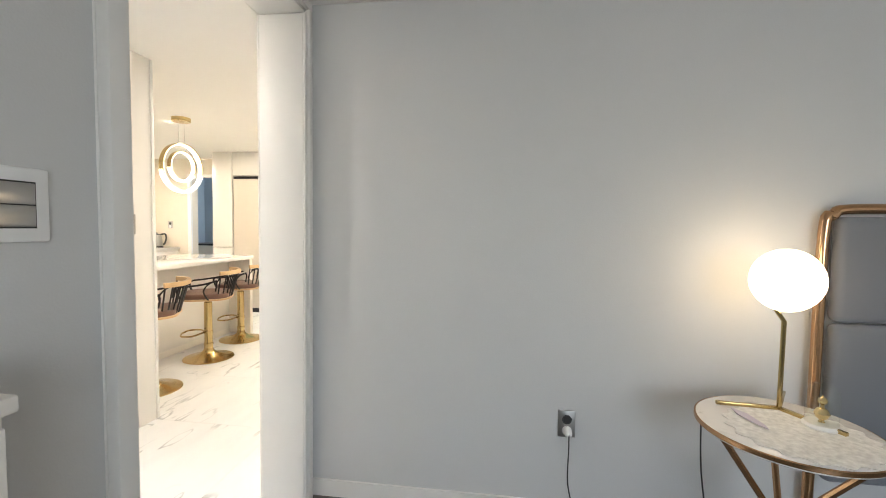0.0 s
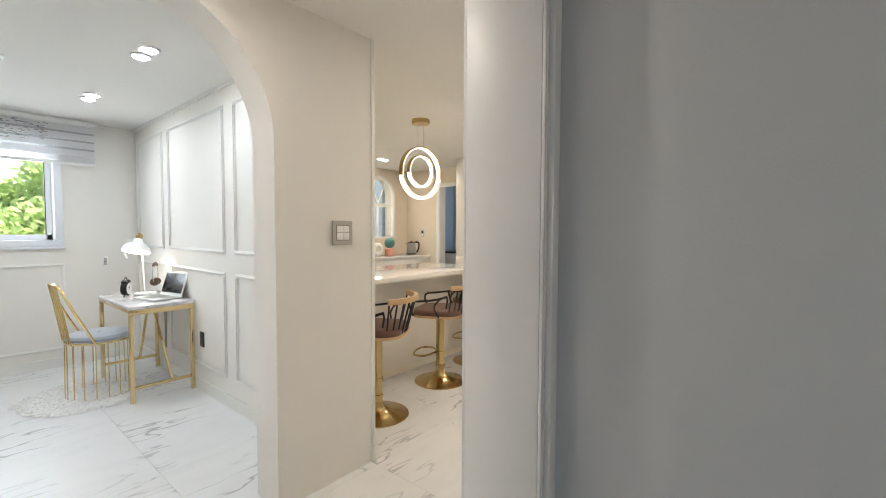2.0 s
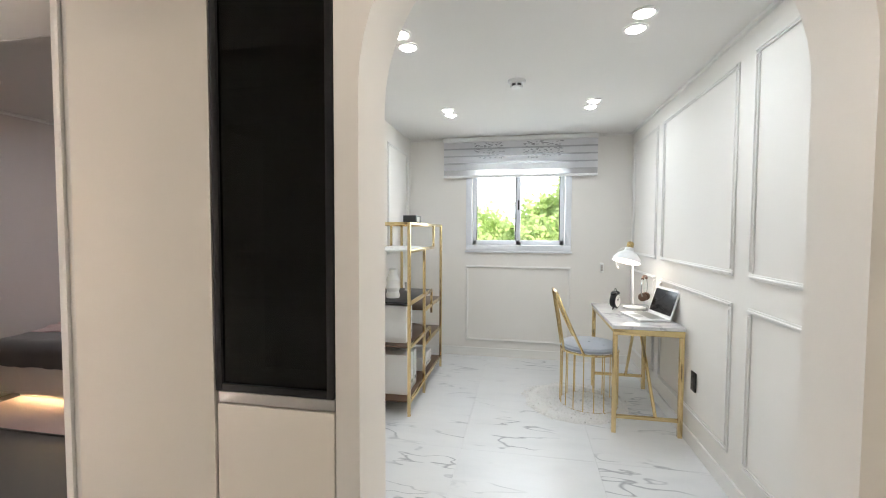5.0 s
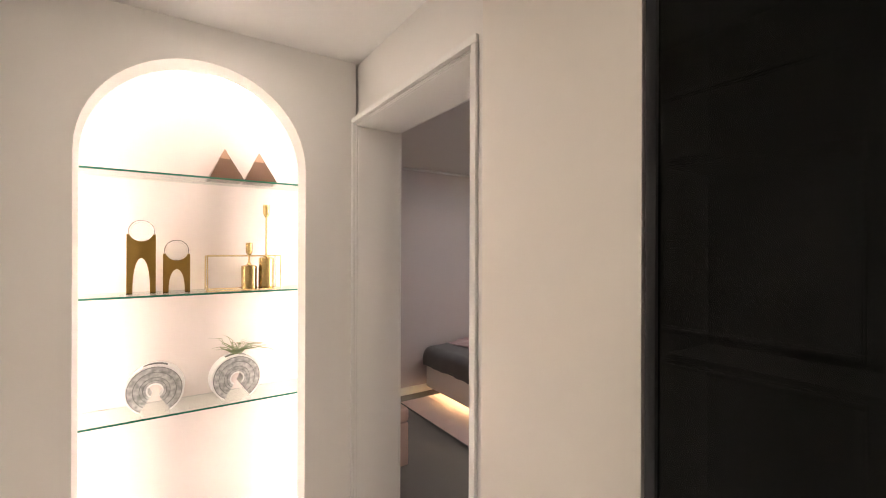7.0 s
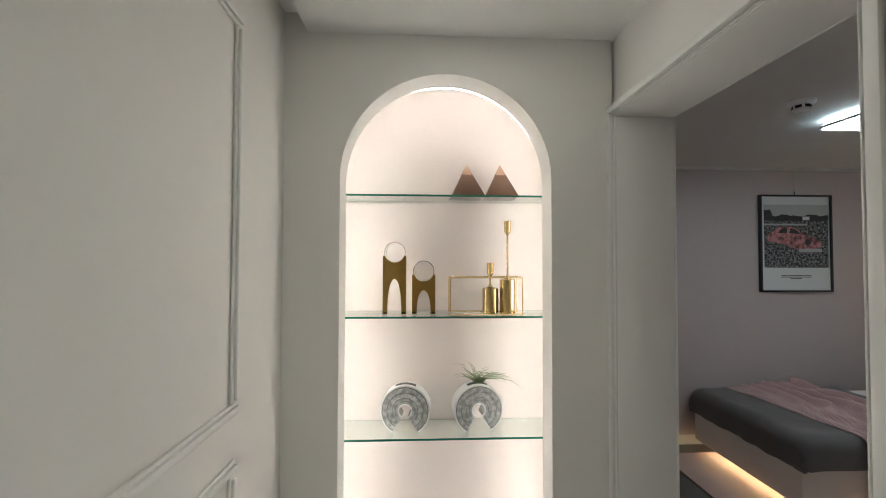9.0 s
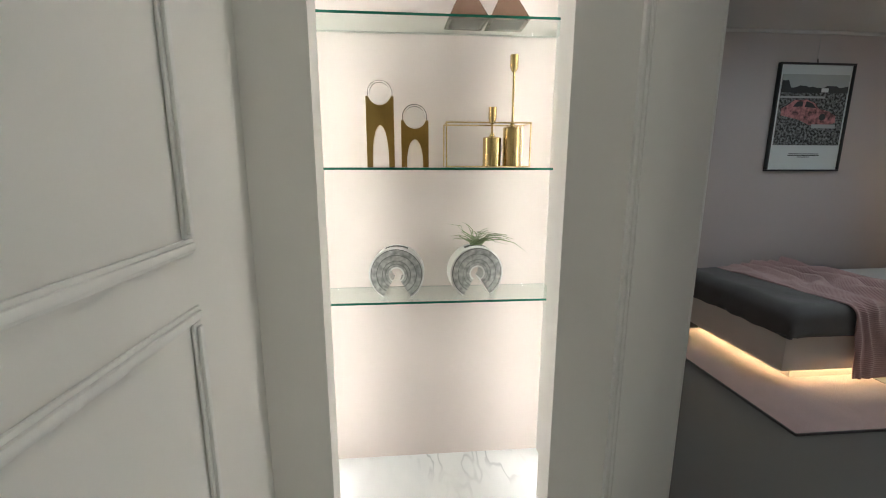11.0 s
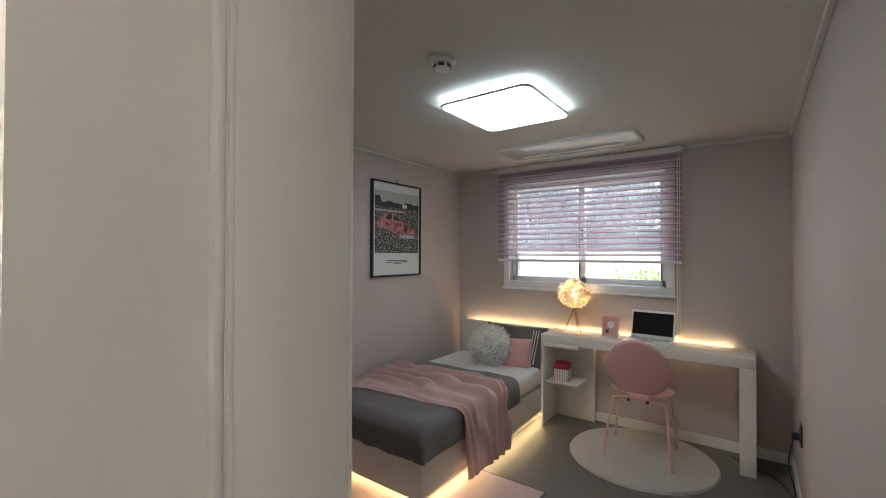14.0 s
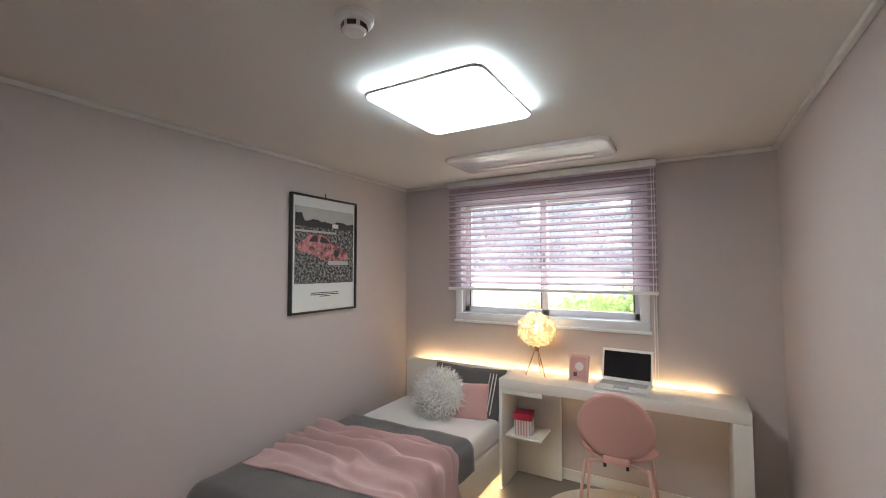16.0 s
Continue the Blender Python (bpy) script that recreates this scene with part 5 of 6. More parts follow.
# ---- downlights and switches ----
def downlight(x, y, z, pair, rz=0):
    ob = thing("downlight", x, y, z, rz, "recessed white downlight in the ceiling, lit", "ceiling light", "downlights")
    for k in ((-0.075, 0.075) if pair else (0.0,)):
        part("trim_ring", turned(lathe([(0.042, -0.001), (0.058, -0.001), (0.060, -0.005), (0.046, -0.009), (0.042, -0.004)], 28, cap=False), pose(k, 0, 0)), PLASTIC, ob)
        part("diffuser", turned(lathe([(0, -0.022), (0.022, -0.019), (0.036, -0.011), (0.043, -0.001)], 24), pose(k, 0, 0)), LEDSPOT, ob)
    return ob


for x, y in STUDY_SPOTS:
    downlight(x, y, H - 0.001, True, 90)
for x, y in ((4.5, 1.95), (4.6, 4.1), (2.9, 0.9), (4.6, 0.7)):
    downlight(x, y, H - 0.001, True, 20)
downlight(-1.09, 0.8, H - 0.001, False)
# unseen fitting, added to go with the hall fill lamp
downlight(0.80, 0.88, H - 0.001, False)


def wall_switch(m, label, w=0.062, h=0.062, keys=2, mat=STEEL):
    ob = new("wall_switch")
    ob.matrix_world = m
    tagged(ob, label, "light switch")
    part("plate", boxes((-w, w, -0.011, 0, -h, h), bevel=0.004), mat, ob)
    k = (2 * w * 0.62) / keys
    for i in range(keys):
        for j in range(2):
            x0 = -w * 0.62 + i * k
            part("key", boxes((x0 + 0.001, x0 + k - 0.001, -0.014, -0.010, (-0.6 + 0.6 * j) * h + 0.001, 0.6 * j * h - 0.001), bevel=0.0015), PLASTIC if mat is STEEL else STEEL, ob)
    part("gap", boxes((-w * 0.64, w * 0.64, -0.0115, -0.0105, -h * 0.63, h * 0.63)), DARKPL, ob)
    return ob


wall_switch(pose(1.779, 1.30, 1.286), "square brushed metal light switch on the partition")
ob = wall_switch(pose(0.16, -0.05, 1.33), "white wall switch plate with grey keys in the bedroom", 0.068, 0.068, 1, PLASTIC)

# ---- kitchen ----
isl = thing("kitchen_island", 3.12, 2.35, 0, 0, "white kitchen island with a polished stone top", "kitchen island")
part("worktop", boxes((-1.125, 1.04, -0.40, 0.50, 0.885, 0.925), bevel=0.004), COUNTER, isl, "polished white stone top")
part("body", boxes((-1.12, 0.98, -0.12, 0.46, 0.0, 0.884)), CABWHITE, isl)
part("end_panel", boxes((0.985, 1.036, -0.385, 0.48, 0.0, 0.884), bevel=0.003), CREAM, isl)
part("plinth", boxes((-1.06, 0.98, -0.125, -0.12, 0.0, 0.06)), CREAM, isl)


def bar_stool():
    ob = thing("bar_stool", 0, 0, 0, 0, "bar stool with gold pedestal, brown leather seat and black spindle back", "bar stool", "stools at the island")
    part("base", lathe([(0.0, 0.0), (0.205, 0.0), (0.212, 0.004), (0.208, 0.010), (0.15, 0.022), (0.08, 0.045), (0.045, 0.075), (0.034, 0.11), (0.0, 0.11)], 48), BRASS, ob, "flared gold foot")
    part("column", lathe([(0.036, 0.10), (0.036, 0.135), (0.040, 0.137), (0.040, 0.152), (0.034, 0.156), (0.034, 0.56), (0.026, 0.565), (0.026, 0.585), (0.06, 0.595), (0.06, 0.605)], 28), BRASS, ob, "gold gas-lift column")
    fr = [(0.0, 0.03, 0.265), (0.05, 0.05, 0.26), (0.125, 0.10, 0.255), (0.115, 0.185, 0.255), (0.0, 0.215, 0.255), (-0.115, 0.185, 0.255), (-0.125, 0.10, 0.255), (-0.05, 0.05, 0.26), (0.0, 0.03, 0.265)]
    part("footrest", tube(bend(fr, 5), 0.0085, 8), BRASS, ob)
    part("clamp", lathe([(0.039, 0.245), (0.039, 0.275)], 20), BRASS, ob)
    part("lever", tube([(0.03, -0.02, 0.588), (0.15, -0.05, 0.575)], 0.005, 6), BLACKMETAL, ob)
    bm = bmesh.new()
    box(bm, -0.215, 0.215, -0.20, 0.205, 0.606, 0.622)
    es = [e for e in bm.edges if abs(e.verts[0].co.z - e.verts[1].co.z) > 0.01]
    bmesh.ops.bevel(bm, geom=es, offset=0.13, segments=8, affect="EDGES", profile=0.5)
    part("seat_shell", bm, OAK, ob, "pale seat board")
    bm = bmesh.new()
    box(bm, -0.205, 0.205, -0.19, 0.195, 0.623, 0.668)
    es = [e for e in bm.edges if abs(e.verts[0].co.z - e.verts[1].co.z) > 0.01]
    bmesh.ops.bevel(bm, geom=es, offset=0.12, segments=8, affect="EDGES", profile=0.5)
    es = [e for e in bm.edges if e.verts[0].co.z > 0.66 and e.verts[1].co.z > 0.66]
    bmesh.ops.bevel(bm, geom=es, offset=0.02, segments=4, affect="EDGES", profile=0.5)
    part("seat", bm, LEATHER, ob, "brown leather cushion")
    for k in range(10):
        a = radians(216 + 108 * k / 9)
        part("spindle", tube([(0.205 * math.cos(a), 0.195 * math.sin(a), 0.615), (0.262 * math.cos(a), 0.255 * math.sin(a), 0.85)], 0.0058, 6), BLACKMETAL, ob)
    pts = [(0.268 * math.cos(radians(a)), 0.262 * math.sin(radians(a)), 0.868) for a in range(214, 327, 4)]
    bm = bmesh.new()
    rows = []
    for p in pts:
        d = Vector((p[0], p[1], 0)).normalized()
        rows.append([bm.verts.new(Vector(p) + d * e + Vector((0, 0, f))) for e, f in ((-0.013, -0.018), (0.011, -0.018), (0.015, 0.0), (0.011, 0.018), (-0.013, 0.018))])
    for p, q in zip(rows, rows[1:]):
        for k in range(5):
            bm.faces.new((p[k], p[(k + 1) % 5], q[(k + 1) % 5], q[k]))
    bm.faces.new(rows[0])
    bm.faces.new(rows[-1][::-1])
    part("top_rail", bm, OAK, ob, "pale oak top rail")
    for s in (-1, 1):
        part("armrest", tube(bend([(0.225 * s, -0.12, 0.80), (0.265 * s, -0.03, 0.775), (0.255 * s, 0.10, 0.755), (0.215 * s, 0.185, 0.745), (0.195 * s, 0.195, 0.70), (0.195 * s, 0.165, 0.618)], 5), 0.009, 8), BLACKMETAL, ob)
        part("arm_loop", tube(bend([(0.21 * s, -0.05, 0.615), (0.238 * s, -0.02, 0.70), (0.25 * s, -0.06, 0.77), (0.235 * s, -0.12, 0.79), (0.222 * s, -0.11, 0.70)], 5), 0.0065, 6), BLACKMETAL, ob)
    return ob


st = bar_stool()
st.matrix_basis = pose(2.40, 1.735, 0, 0, 0, 30) @ Matrix.Diagonal((1.05, 1.05, 0.965, 1))
copy_thing(st, pose(3.20, 1.83, 0, 0, 0, 24))
copy_thing(st, pose(3.86, 1.925, 0, 0, 0, 18))

# pendant of two rings
pd = thing("pendant_light", 3.36, 2.21, H, -6, "double ring pendant light in gold, lit", "pendant light")
part("canopy", lathe([(0.0, -0.001), (0.085, -0.001), (0.085, -0.035), (0.08, -0.04), (0.0, -0.04)], 36), BRASS, pd)
for x in (-0.035, 0.035):
    part("wire", tube([(x, 0, -0.04), (x, 0, -0.26)], 0.0016, 5), STEEL, pd)


def band_ring(r, t, d, a0, a1, mat, name, z):
    bm = turned(open_ring(r - t, r, a0, a1, -d, d, 60), pose(0, 0, z))
    return part(name, bm, mat, pd)


band_ring(0.240, 0.010, 0.024, 0, 359.9, BRASS, "outer_ring", -0.49)
band_ring(0.2295, 0.006, 0.020, 0, 359.9, LEDRING, "outer_light", -0.49)
band_ring(0.2455, 0.0050, 0.020, 190, 350, LEDRING, "outer_light", -0.49)
band_ring(0.150, 0.009, 0.020, 0, 359.9, BRASS, "inner_ring", -0.475)
band_ring(0.1405, 0.006, 0.017, 0, 359.9, LEDRING, "inner_light", -0.475)
band_ring(0.1545, 0.004, 0.016, 190, 350, LEDRING, "inner_light", -0.475)

tc1 = thing("tall_cabinet", 5.5, 3.08, 0, 0, "tall white lacquered kitchen cupboard", "kitchen cabinet")
part("body", boxes((-0.278, 0.29, -0.16, 0.15, 0, 2.328)), CABWHITE, tc1)
part("door", boxes((-0.30, -0.28, -0.157, 0.147, 0.955, 2.322), bevel=0.002), CABWHITE, tc1)
part("door", boxes((-0.30, -0.28, -0.157, 0.147, 0.02, 0.935), bevel=0.002), CABWHITE, tc1)
tc2 = thing("overhead_cabinet", 5.5, 2.06, 1.985, 0, "white lacquered cupboard above the refrigerator", "kitchen cabinet")
part("body", boxes((-0.278, 0.29, -0.86, 0.855, 0, 0.343)), CABWHITE, tc2)
for a, b in ((0.0, 0.852), (-0.857, -0.004)):
    part("door", boxes((-0.30, -0.28, a, b, 0.004, 0.338), bevel=0.002), CABWHITE, tc2)
fg = thing("refrigerator", 5.5, 2.06, 0, 0, "built-in refrigerator with beige and teal glass doors", "refrigerator")
part("body", boxes((-0.27, 0.29, -0.86, 0.855, 0.0, 1.975)), BLACKMETAL, fg)
part("door", boxes((-0.305, -0.272, 0.24, 0.835, 0.07, 1.935), bevel=0.004), GREIGE, fg, "beige glass door")
part("door", boxes((-0.305, -0.272, -0.40, 0.215, 0.07, 1.935), bevel=0.004), TEAL, fg, "teal glass door")
part("door", boxes((-0.305, -0.272, -0.855, -0.42, 0.07, 1.935), bevel=0.004), GREIGE, fg, "beige glass door")

bc = thing("base_cabinet", 4.3, 4.5, 0, 0, "white kitchen base cupboards along the window wall", "kitchen cabinet")
part("body", boxes((-2.1, 1.49, -0.22, 0.295, 0.08, 0.859)), CABWHITE, bc)
part("plinth", boxes((-2.1, 1.49, -0.18, 0.295, 0.0, 0.079)), CREAM, bc)
for i in range(6):
    part("door", boxes((-2.09 + i * 0.597, -1.5 + i * 0.597, -0.24, -0.221, 0.09, 0.83), bevel=0.002), CABWHITE, bc)
wt = thing("worktop", 4.3, 4.5, 0.86, 0, "white stone kitchen worktop along the window wall", "worktop")
part("slab", boxes((-2.1, 1.495, -0.25, 0.295, 0.0, 0.04), bevel=0.003), COUNTER, wt)
kt = thing("kettle", 5.60, 4.50, 0.901, -30, "steel electric kettle with a black handle", "kettle")
part("power_base", lathe([(0, 0), (0.085, 0), (0.085, 0.018), (0, 0.018)], 28), DARKPL, kt)
part("body", lathe([(0.075, 0.019), (0.082, 0.03), (0.078, 0.12), (0.066, 0.19), (0.0, 0.195)], 32), STEEL, kt)
part("lid", lathe([(0.06, 0.192), (0.058, 0.205), (0.015, 0.212), (0.012, 0.23), (0, 0.232)], 24), DARKPL, kt)
part("handle", tube(bend([(0.06, 0, 0.20), (0.12, 0, 0.205), (0.135, 0, 0.14), (0.11, 0, 0.05), (0.078, 0, 0.045)]), 0.013, 8), DARKPL, kt)
part("spout", tube([(-0.06, 0, 0.165), (-0.095, 0, 0.19)], [0.025, 0.012], 10), STEEL, kt)
vs1 = thing("vase", 5.10, 4.50, 0.901, 0, "terracotta pink pot topped with a teal ball", "vase")
part("pot", lathe([(0, 0), (0.075, 0), (0.08, 0.01), (0.078, 0.10), (0.06, 0.12), (0, 0.12)], 28), PINKPOT, vs1)
part("ball", lathe([(0.0, 0.115)] + [(0.085 * math.sin(radians(a)), 0.20 - 0.085 * math.cos(radians(a))) for a in range(15, 180, 15)] + [(0, 0.285)], 28), TEALPOT, vs1, "teal ball")
vs2 = thing("ring_ornament", 4.84, 4.50, 0.901, 0, "white ceramic knot ornament", "ornament")
part("body", turned(tube(ring_points(0.075, 40), 0.033, 12, closed=True), pose(0, 0, 0.106, 90, 0, 0)), CERAMIC, vs2)
outlet(Matrix(((0, -1, 0, 5.799), (1, 0, 0, 4.42), (0, 0, 1, 1.26), (0, 0, 0, 1))), "pale wall outlet above the kitchen worktop")
us = thing("utility_sink", 7.0, 3.95, 0, 0, "utility room worktop with a steel sink", "sink")
part("body", boxes((-0.35, 0.19, -0.85, 0.85, 0.0, 0.88)), CABWHITE, us)
part("worktop", boxes((-0.37, 0.19, -0.87, 0.87, 0.881, 0.91), bevel=0.003), DARKPL, us)
part("basin_rim", boxes((-0.25, 0.1, -0.3, 0.3, 0.911, 0.918), bevel=0.002), STEEL, us)
part("faucet", tube(bend([(0.12, 0, 0.91), (0.12, 0, 1.15), (0.06, 0, 1.24), (-0.04, 0, 1.23), (-0.06, 0, 1.15)]), 0.014, 8), STEEL, us)

# ---- study ----
sd = thing("writing_desk", 1.55, 3.70, 0, 0, "slim gold framed desk with a grey marble top", "desk")
part("desktop", boxes((-0.225, 0.225, -0.455, 0.455, 0.703, 0.728), bevel=0.004), DESKTOP, sd, "grey veined marble top")
part("apron", boxes((-0.22, 0.22, -0.45, -0.425, 0.663, 0.702), (-0.22, 0.22, 0.425, 0.45, 0.663, 0.702), (-0.22, -0.195, -0.425, 0.425, 0.678, 0.702), (0.195, 0.22, -0.425, 0.425, 0.678, 0.702), bevel=0.002), GOLD, sd)
for x in (-0.205, 0.205):
    for y in (-0.435, 0.435):
        part("leg", boxes((x - 0.014, x + 0.014, y - 0.014, y + 0.014, 0.0, 0.662), bevel=0.002), GOLD, sd)
for y in (-0.435, 0.435):
    part("stretcher", boxes((-0.19, 0.19, y - 0.011, y + 0.011, 0.10, 0.122), bevel=0.002), GOLD, sd)
for x, s in ((0.06, -1), (0.06, 1)):
    part("brace", tube([(x, 0.42 * s, 0.115), (x - 0.02, 0.05 * s, 0.675)], 0.011, 6), GOLD, sd)

sc = thing("chair", 1.245, 3.70, 0.012, -88, "gold wire chair with a blue-grey seat cushion, at the marble desk", "chair")
seat_ring = [(0.21 * math.cos(radians(a)) * (1.0 if math.sin(radians(a)) < 0.2 else 1.02), 0.21 * math.sin(radians(a)), 0.43) for a in range(0, 360, 10)]
part("seat_frame", tube(seat_ring, 0.009, 8, closed=True), GOLD, sc)
part("floor_ring", tube([(1.02 * x, 1.02 * y, 0.006) for x, y, z in seat_ring], 0.006, 6, closed=True), GOLD, sc)
for k in range(18):
    a = radians(20 * k)
    part("rod", tube([(0.21 * math.cos(a), 0.21 * math.sin(a), 0.43), (0.214 * math.cos(a), 0.214 * math.sin(a), 0.006)], 0.0045, 6), GOLD, sc)
part("cushion", lathe([(0.0, 0.437), (0.19, 0.437), (0.208, 0.445), (0.212, 0.462), (0.20, 0.478), (0.12, 0.486), (0.0, 0.484)], 40), GREYVELVET, sc, "buttoned blue-grey cushion")
for x, y in ((0, 0), (0.09, 0.09), (-0.09, 0.09), (0.09, -0.09), (-0.09, -0.09)):
    part("button", lathe([(0, 0.490), (0.008, 0.488), (0.010, 0.482)], 10, m=pose(x, y, 0)), GREYVELVET, sc)
pts = bend([(-0.20, -0.07, 0.43), (-0.205, -0.16, 0.62), (-0.19, -0.235, 0.80), (-0.14, -0.262, 0.872), (0, -0.275, 0.885), (0.14, -0.262, 0.872), (0.19, -0.235, 0.80), (0.205, -0.16, 0.62), (0.20, -0.07, 0.43)], 6)
part("back_frame", tube(pts, 0.0095, 8), GOLD, sc)
for x in (-0.12, -0.06, 0.0, 0.06, 0.12):
    part("back_rod", tube(bend([(x * 1.1, -0.20, 0.43), (x * 1.05, -0.235, 0.66), (x, -0.272, 0.88)], 5), 0.0055, 6), GOLD, sc)

RUGFUR = material("white_faux_fur", (0.80, 0.79, 0.77), 0.95, bump=0.9, vary=0.08, scale=18, fine=160, sheen=0.6)
FURPILE = sheer("white_fur_fibre", (0.95, 0.94, 0.92), 0.0, 0.2)
sr = thing("fur_rug", 1.15, 3.72, 0.001, 0, "round white faux fur rug under the gold chair", "rug")
part("backing", lathe([(0.0, 0.022), (0.30, 0.021), (0.36, 0.015), (0.385, 0.0)], 64), RUGFUR, sr)
rnd = random.Random(12)
verts, faces = [], []
for i in range(2600):
    r, a = 0.385 * math.sqrt(rnd.random()), rnd.uniform(0, 6.283)
    r *= 1 + 0.04 * math.sin(5 * a) + 0.03 * math.sin(11 * a)
    p = Vector((r * math.cos(a), r * math.sin(a), 0.02 if r < 0.3 else 0.010))
    d = Vector((math.cos(a) + rnd.gauss(0, 0.8), math.sin(a) + rnd.gauss(0, 0.8), rnd.uniform(0.1, 0.45))).normalized()
    s = d.orthogonal().normalized() * 0.0035
    L = rnd.uniform(0.02, 0.045)
    q = p + d * L * 0.6
    t = p + d * L
    t.z = max(0.004, t.z - 0.012)
    b = len(verts)
    verts += [tuple(p - s), tuple(p + s), tuple(q + s * 0.8), tuple(t), tuple(q - s * 0.8)]
    faces.append((b, b + 1, b + 2, b + 3, b + 4))
me = bpy.data.meshes.new("fur_nap")
me.from_pydata(verts, [], faces)
me.materials.append(FURPILE)
o = new("fur_nap", me)
o.parent = sr
tagged(o, "", "", "", "stuff")

laptop(1.60, 3.55, 0.729, -78, 0.31, 0.22, 18, "white laptop, open, on the marble desk")
dl = thing("desk_lamp", 1.62, 3.93, 0.729, 0, "white desk lamp with a bell shade, lit", "lamp")
part("base", lathe([(0, 0), (0.085, 0), (0.085, 0.012), (0.02, 0.018), (0, 0.018)], 32), PLASTIC, dl)
part("stem", tube(bend([(0, 0.03, 0.015), (0, 0.06, 0.25), (-0.01, 0.05, 0.42), (-0.03, 0.0, 0.50)]), 0.007, 8), PLASTIC, dl)
m = pose(-0.05, -0.03, 0.49, -12, 14, 0)
part("shade", lathe([(0.105, -0.115), (0.10, -0.085), (0.07, -0.05), (0.038, -0.03), (0.03, 0.0), (0.026, 0.0), (0.034, -0.033), (0.066, -0.055), (0.097, -0.09), (0.102, -0.115)], 36, m=m, cap=False), PLASTIC, dl, "white bell shade")
part("socket", lathe([(0.026, -0.002), (0.026, 0.04), (0.015, 0.05), (0, 0.05)], 20, m=m), BRASS, dl)
part("bulb", lathe([(0, -0.11), (0.03, -0.10), (0.042, -0.075), (0.025, -0.04), (0, -0.04)], 20, m=m), OPAL, dl, "glowing bulb")
part("cord", tube(bend([(0.0, 0.05, 0.50), (-0.10, 0.09, 0.47), (-0.13, 0.08, 0.38), (-0.11, 0.08, 0.32), (-0.09, 0.08, 0.44), (0, 0.05, 0.45)]), 0.003, 5), PLASTIC, dl)
lamp("desk_lamp_light", "POINT", pose(1.56, 3.89, 1.075), 2.0, (1, 0.93, 0.82), 0.04)
ac2 = thing("alarm_clock", 1.46, 3.86, 0.729, 55, "black twin-bell alarm clock on the marble desk", "clock")
part("case", lathe([(0.0, -0.022), (0.052, -0.022), (0.056, -0.012), (0.056, 0.018), (0.05, 0.022), (0.0, 0.022)], 32, m=pose(0, 0, 0.068, 90, 0, 0)), BLACKMETAL, ac2)
part("dial", lathe([(0.0, 0.0225), (0.047, 0.0225), (0.047, 0.0235), (0, 0.0235)], 32, m=pose(0, 0, 0.068, 90, 0, 0)), CERAMIC, ac2, "white dial")
for a, L in ((60, 0.034), (140, 0.024)):
    part("clock_hand", tube([(0, -0.0245, 0.068), (L * math.cos(radians(a)), -0.0245, 0.068 + L * math.sin(radians(a)))], 0.0018, 5), DARKPL, ac2)
for s in (-1, 1):
    part("bell", lathe([(0.024, 0), (0.022, 0.012), (0.01, 0.02), (0, 0.021)], 20, m=pose(0.028 * s, 0, 0.125, 0, 22 * s, 0)), BLACKMETAL, ac2)
    part("foot", tube([(0.025 * s, 0, 0.025), (0.04 * s, 0, 0.0)], 0.005, 6), BLACKMETAL, ac2)
part("handle", tube(bend([(-0.03, 0, 0.14), (0, 0, 0.168), (0.03, 0, 0.14)]), 0.003, 6), BLACKMETAL, ac2)
hs = thing("headphones", 1.66, 3.80, 0.729, 60, "brown headphones hanging on a clear stand", "headphones")
part("stand_base", lathe([(0, 0), (0.05, 0), (0.05, 0.008), (0, 0.008)], 24), CLEAR, hs)
part("stand_post", tube([(0, 0, 0.008), (0, 0, 0.27)], 0.006, 8), CLEAR, hs)
part("headband", tube([(0.08 * math.cos(radians(a)), 0, 0.19 + 0.085 * math.sin(radians(a))) for a in range(-60, 241, 12)], 0.004, 6), STEEL, hs)
part("pad", tube([(0.08 * math.cos(radians(a)), 0, 0.192 + 0.085 * math.sin(radians(a))) for a in range(50, 131, 10)], 0.011, 8), LEATHER, hs)
for s in (-1, 1):
    part("earcup", lathe([(0, -0.014), (0.03, -0.012), (0.032, 0.008), (0.02, 0.014), (0, 0.014)], 20, m=pose(0.036 * s, 0, 0.115, 0, 78 * s, 0)), WALNUT, hs)
outlet(Matrix(((0, -1, 0, 1.788), (1, 0, 0, 3.14), (0, 0, 1, 0.42), (0, 0, 0, 1))), "dark wall outlet under the marble desk", dark=True)
wall_switch(pose(1.52, 4.818, 0.98), "slim white wall plate beside the window", 0.018, 0.05, 1, PLASTIC)

et = thing("etagere", -0.265, 3.80, 0, 0, "gold metal shelf unit with staggered dark boards", "shelf unit")
W2, D2, TOP = 0.58, 0.20, 1.41
for y in (-W2, W2):
    for x in (-D2, D2):
        part("post", boxes((x - 0.011, x + 0.011, y - 0.011, y + 0.011, 0, TOP), bevel=0.002), GOLD, et)
for x in (-D2, D2):
    part("top_rail", boxes((x - 0.010, x + 0.010, -W2, W2, TOP - 0.02, TOP), bevel=0.002), GOLD, et)
for y in (-W2, W2):
    part("top_rail", boxes((-D2, D2, y - 0.010, y + 0.010, TOP - 0.02, TOP), bevel=0.002), GOLD, et)
part("post", boxes((D2 - 0.011, D2 + 0.011, -0.13, -0.108, 0, 1.2), bevel=0.002), GOLD, et)
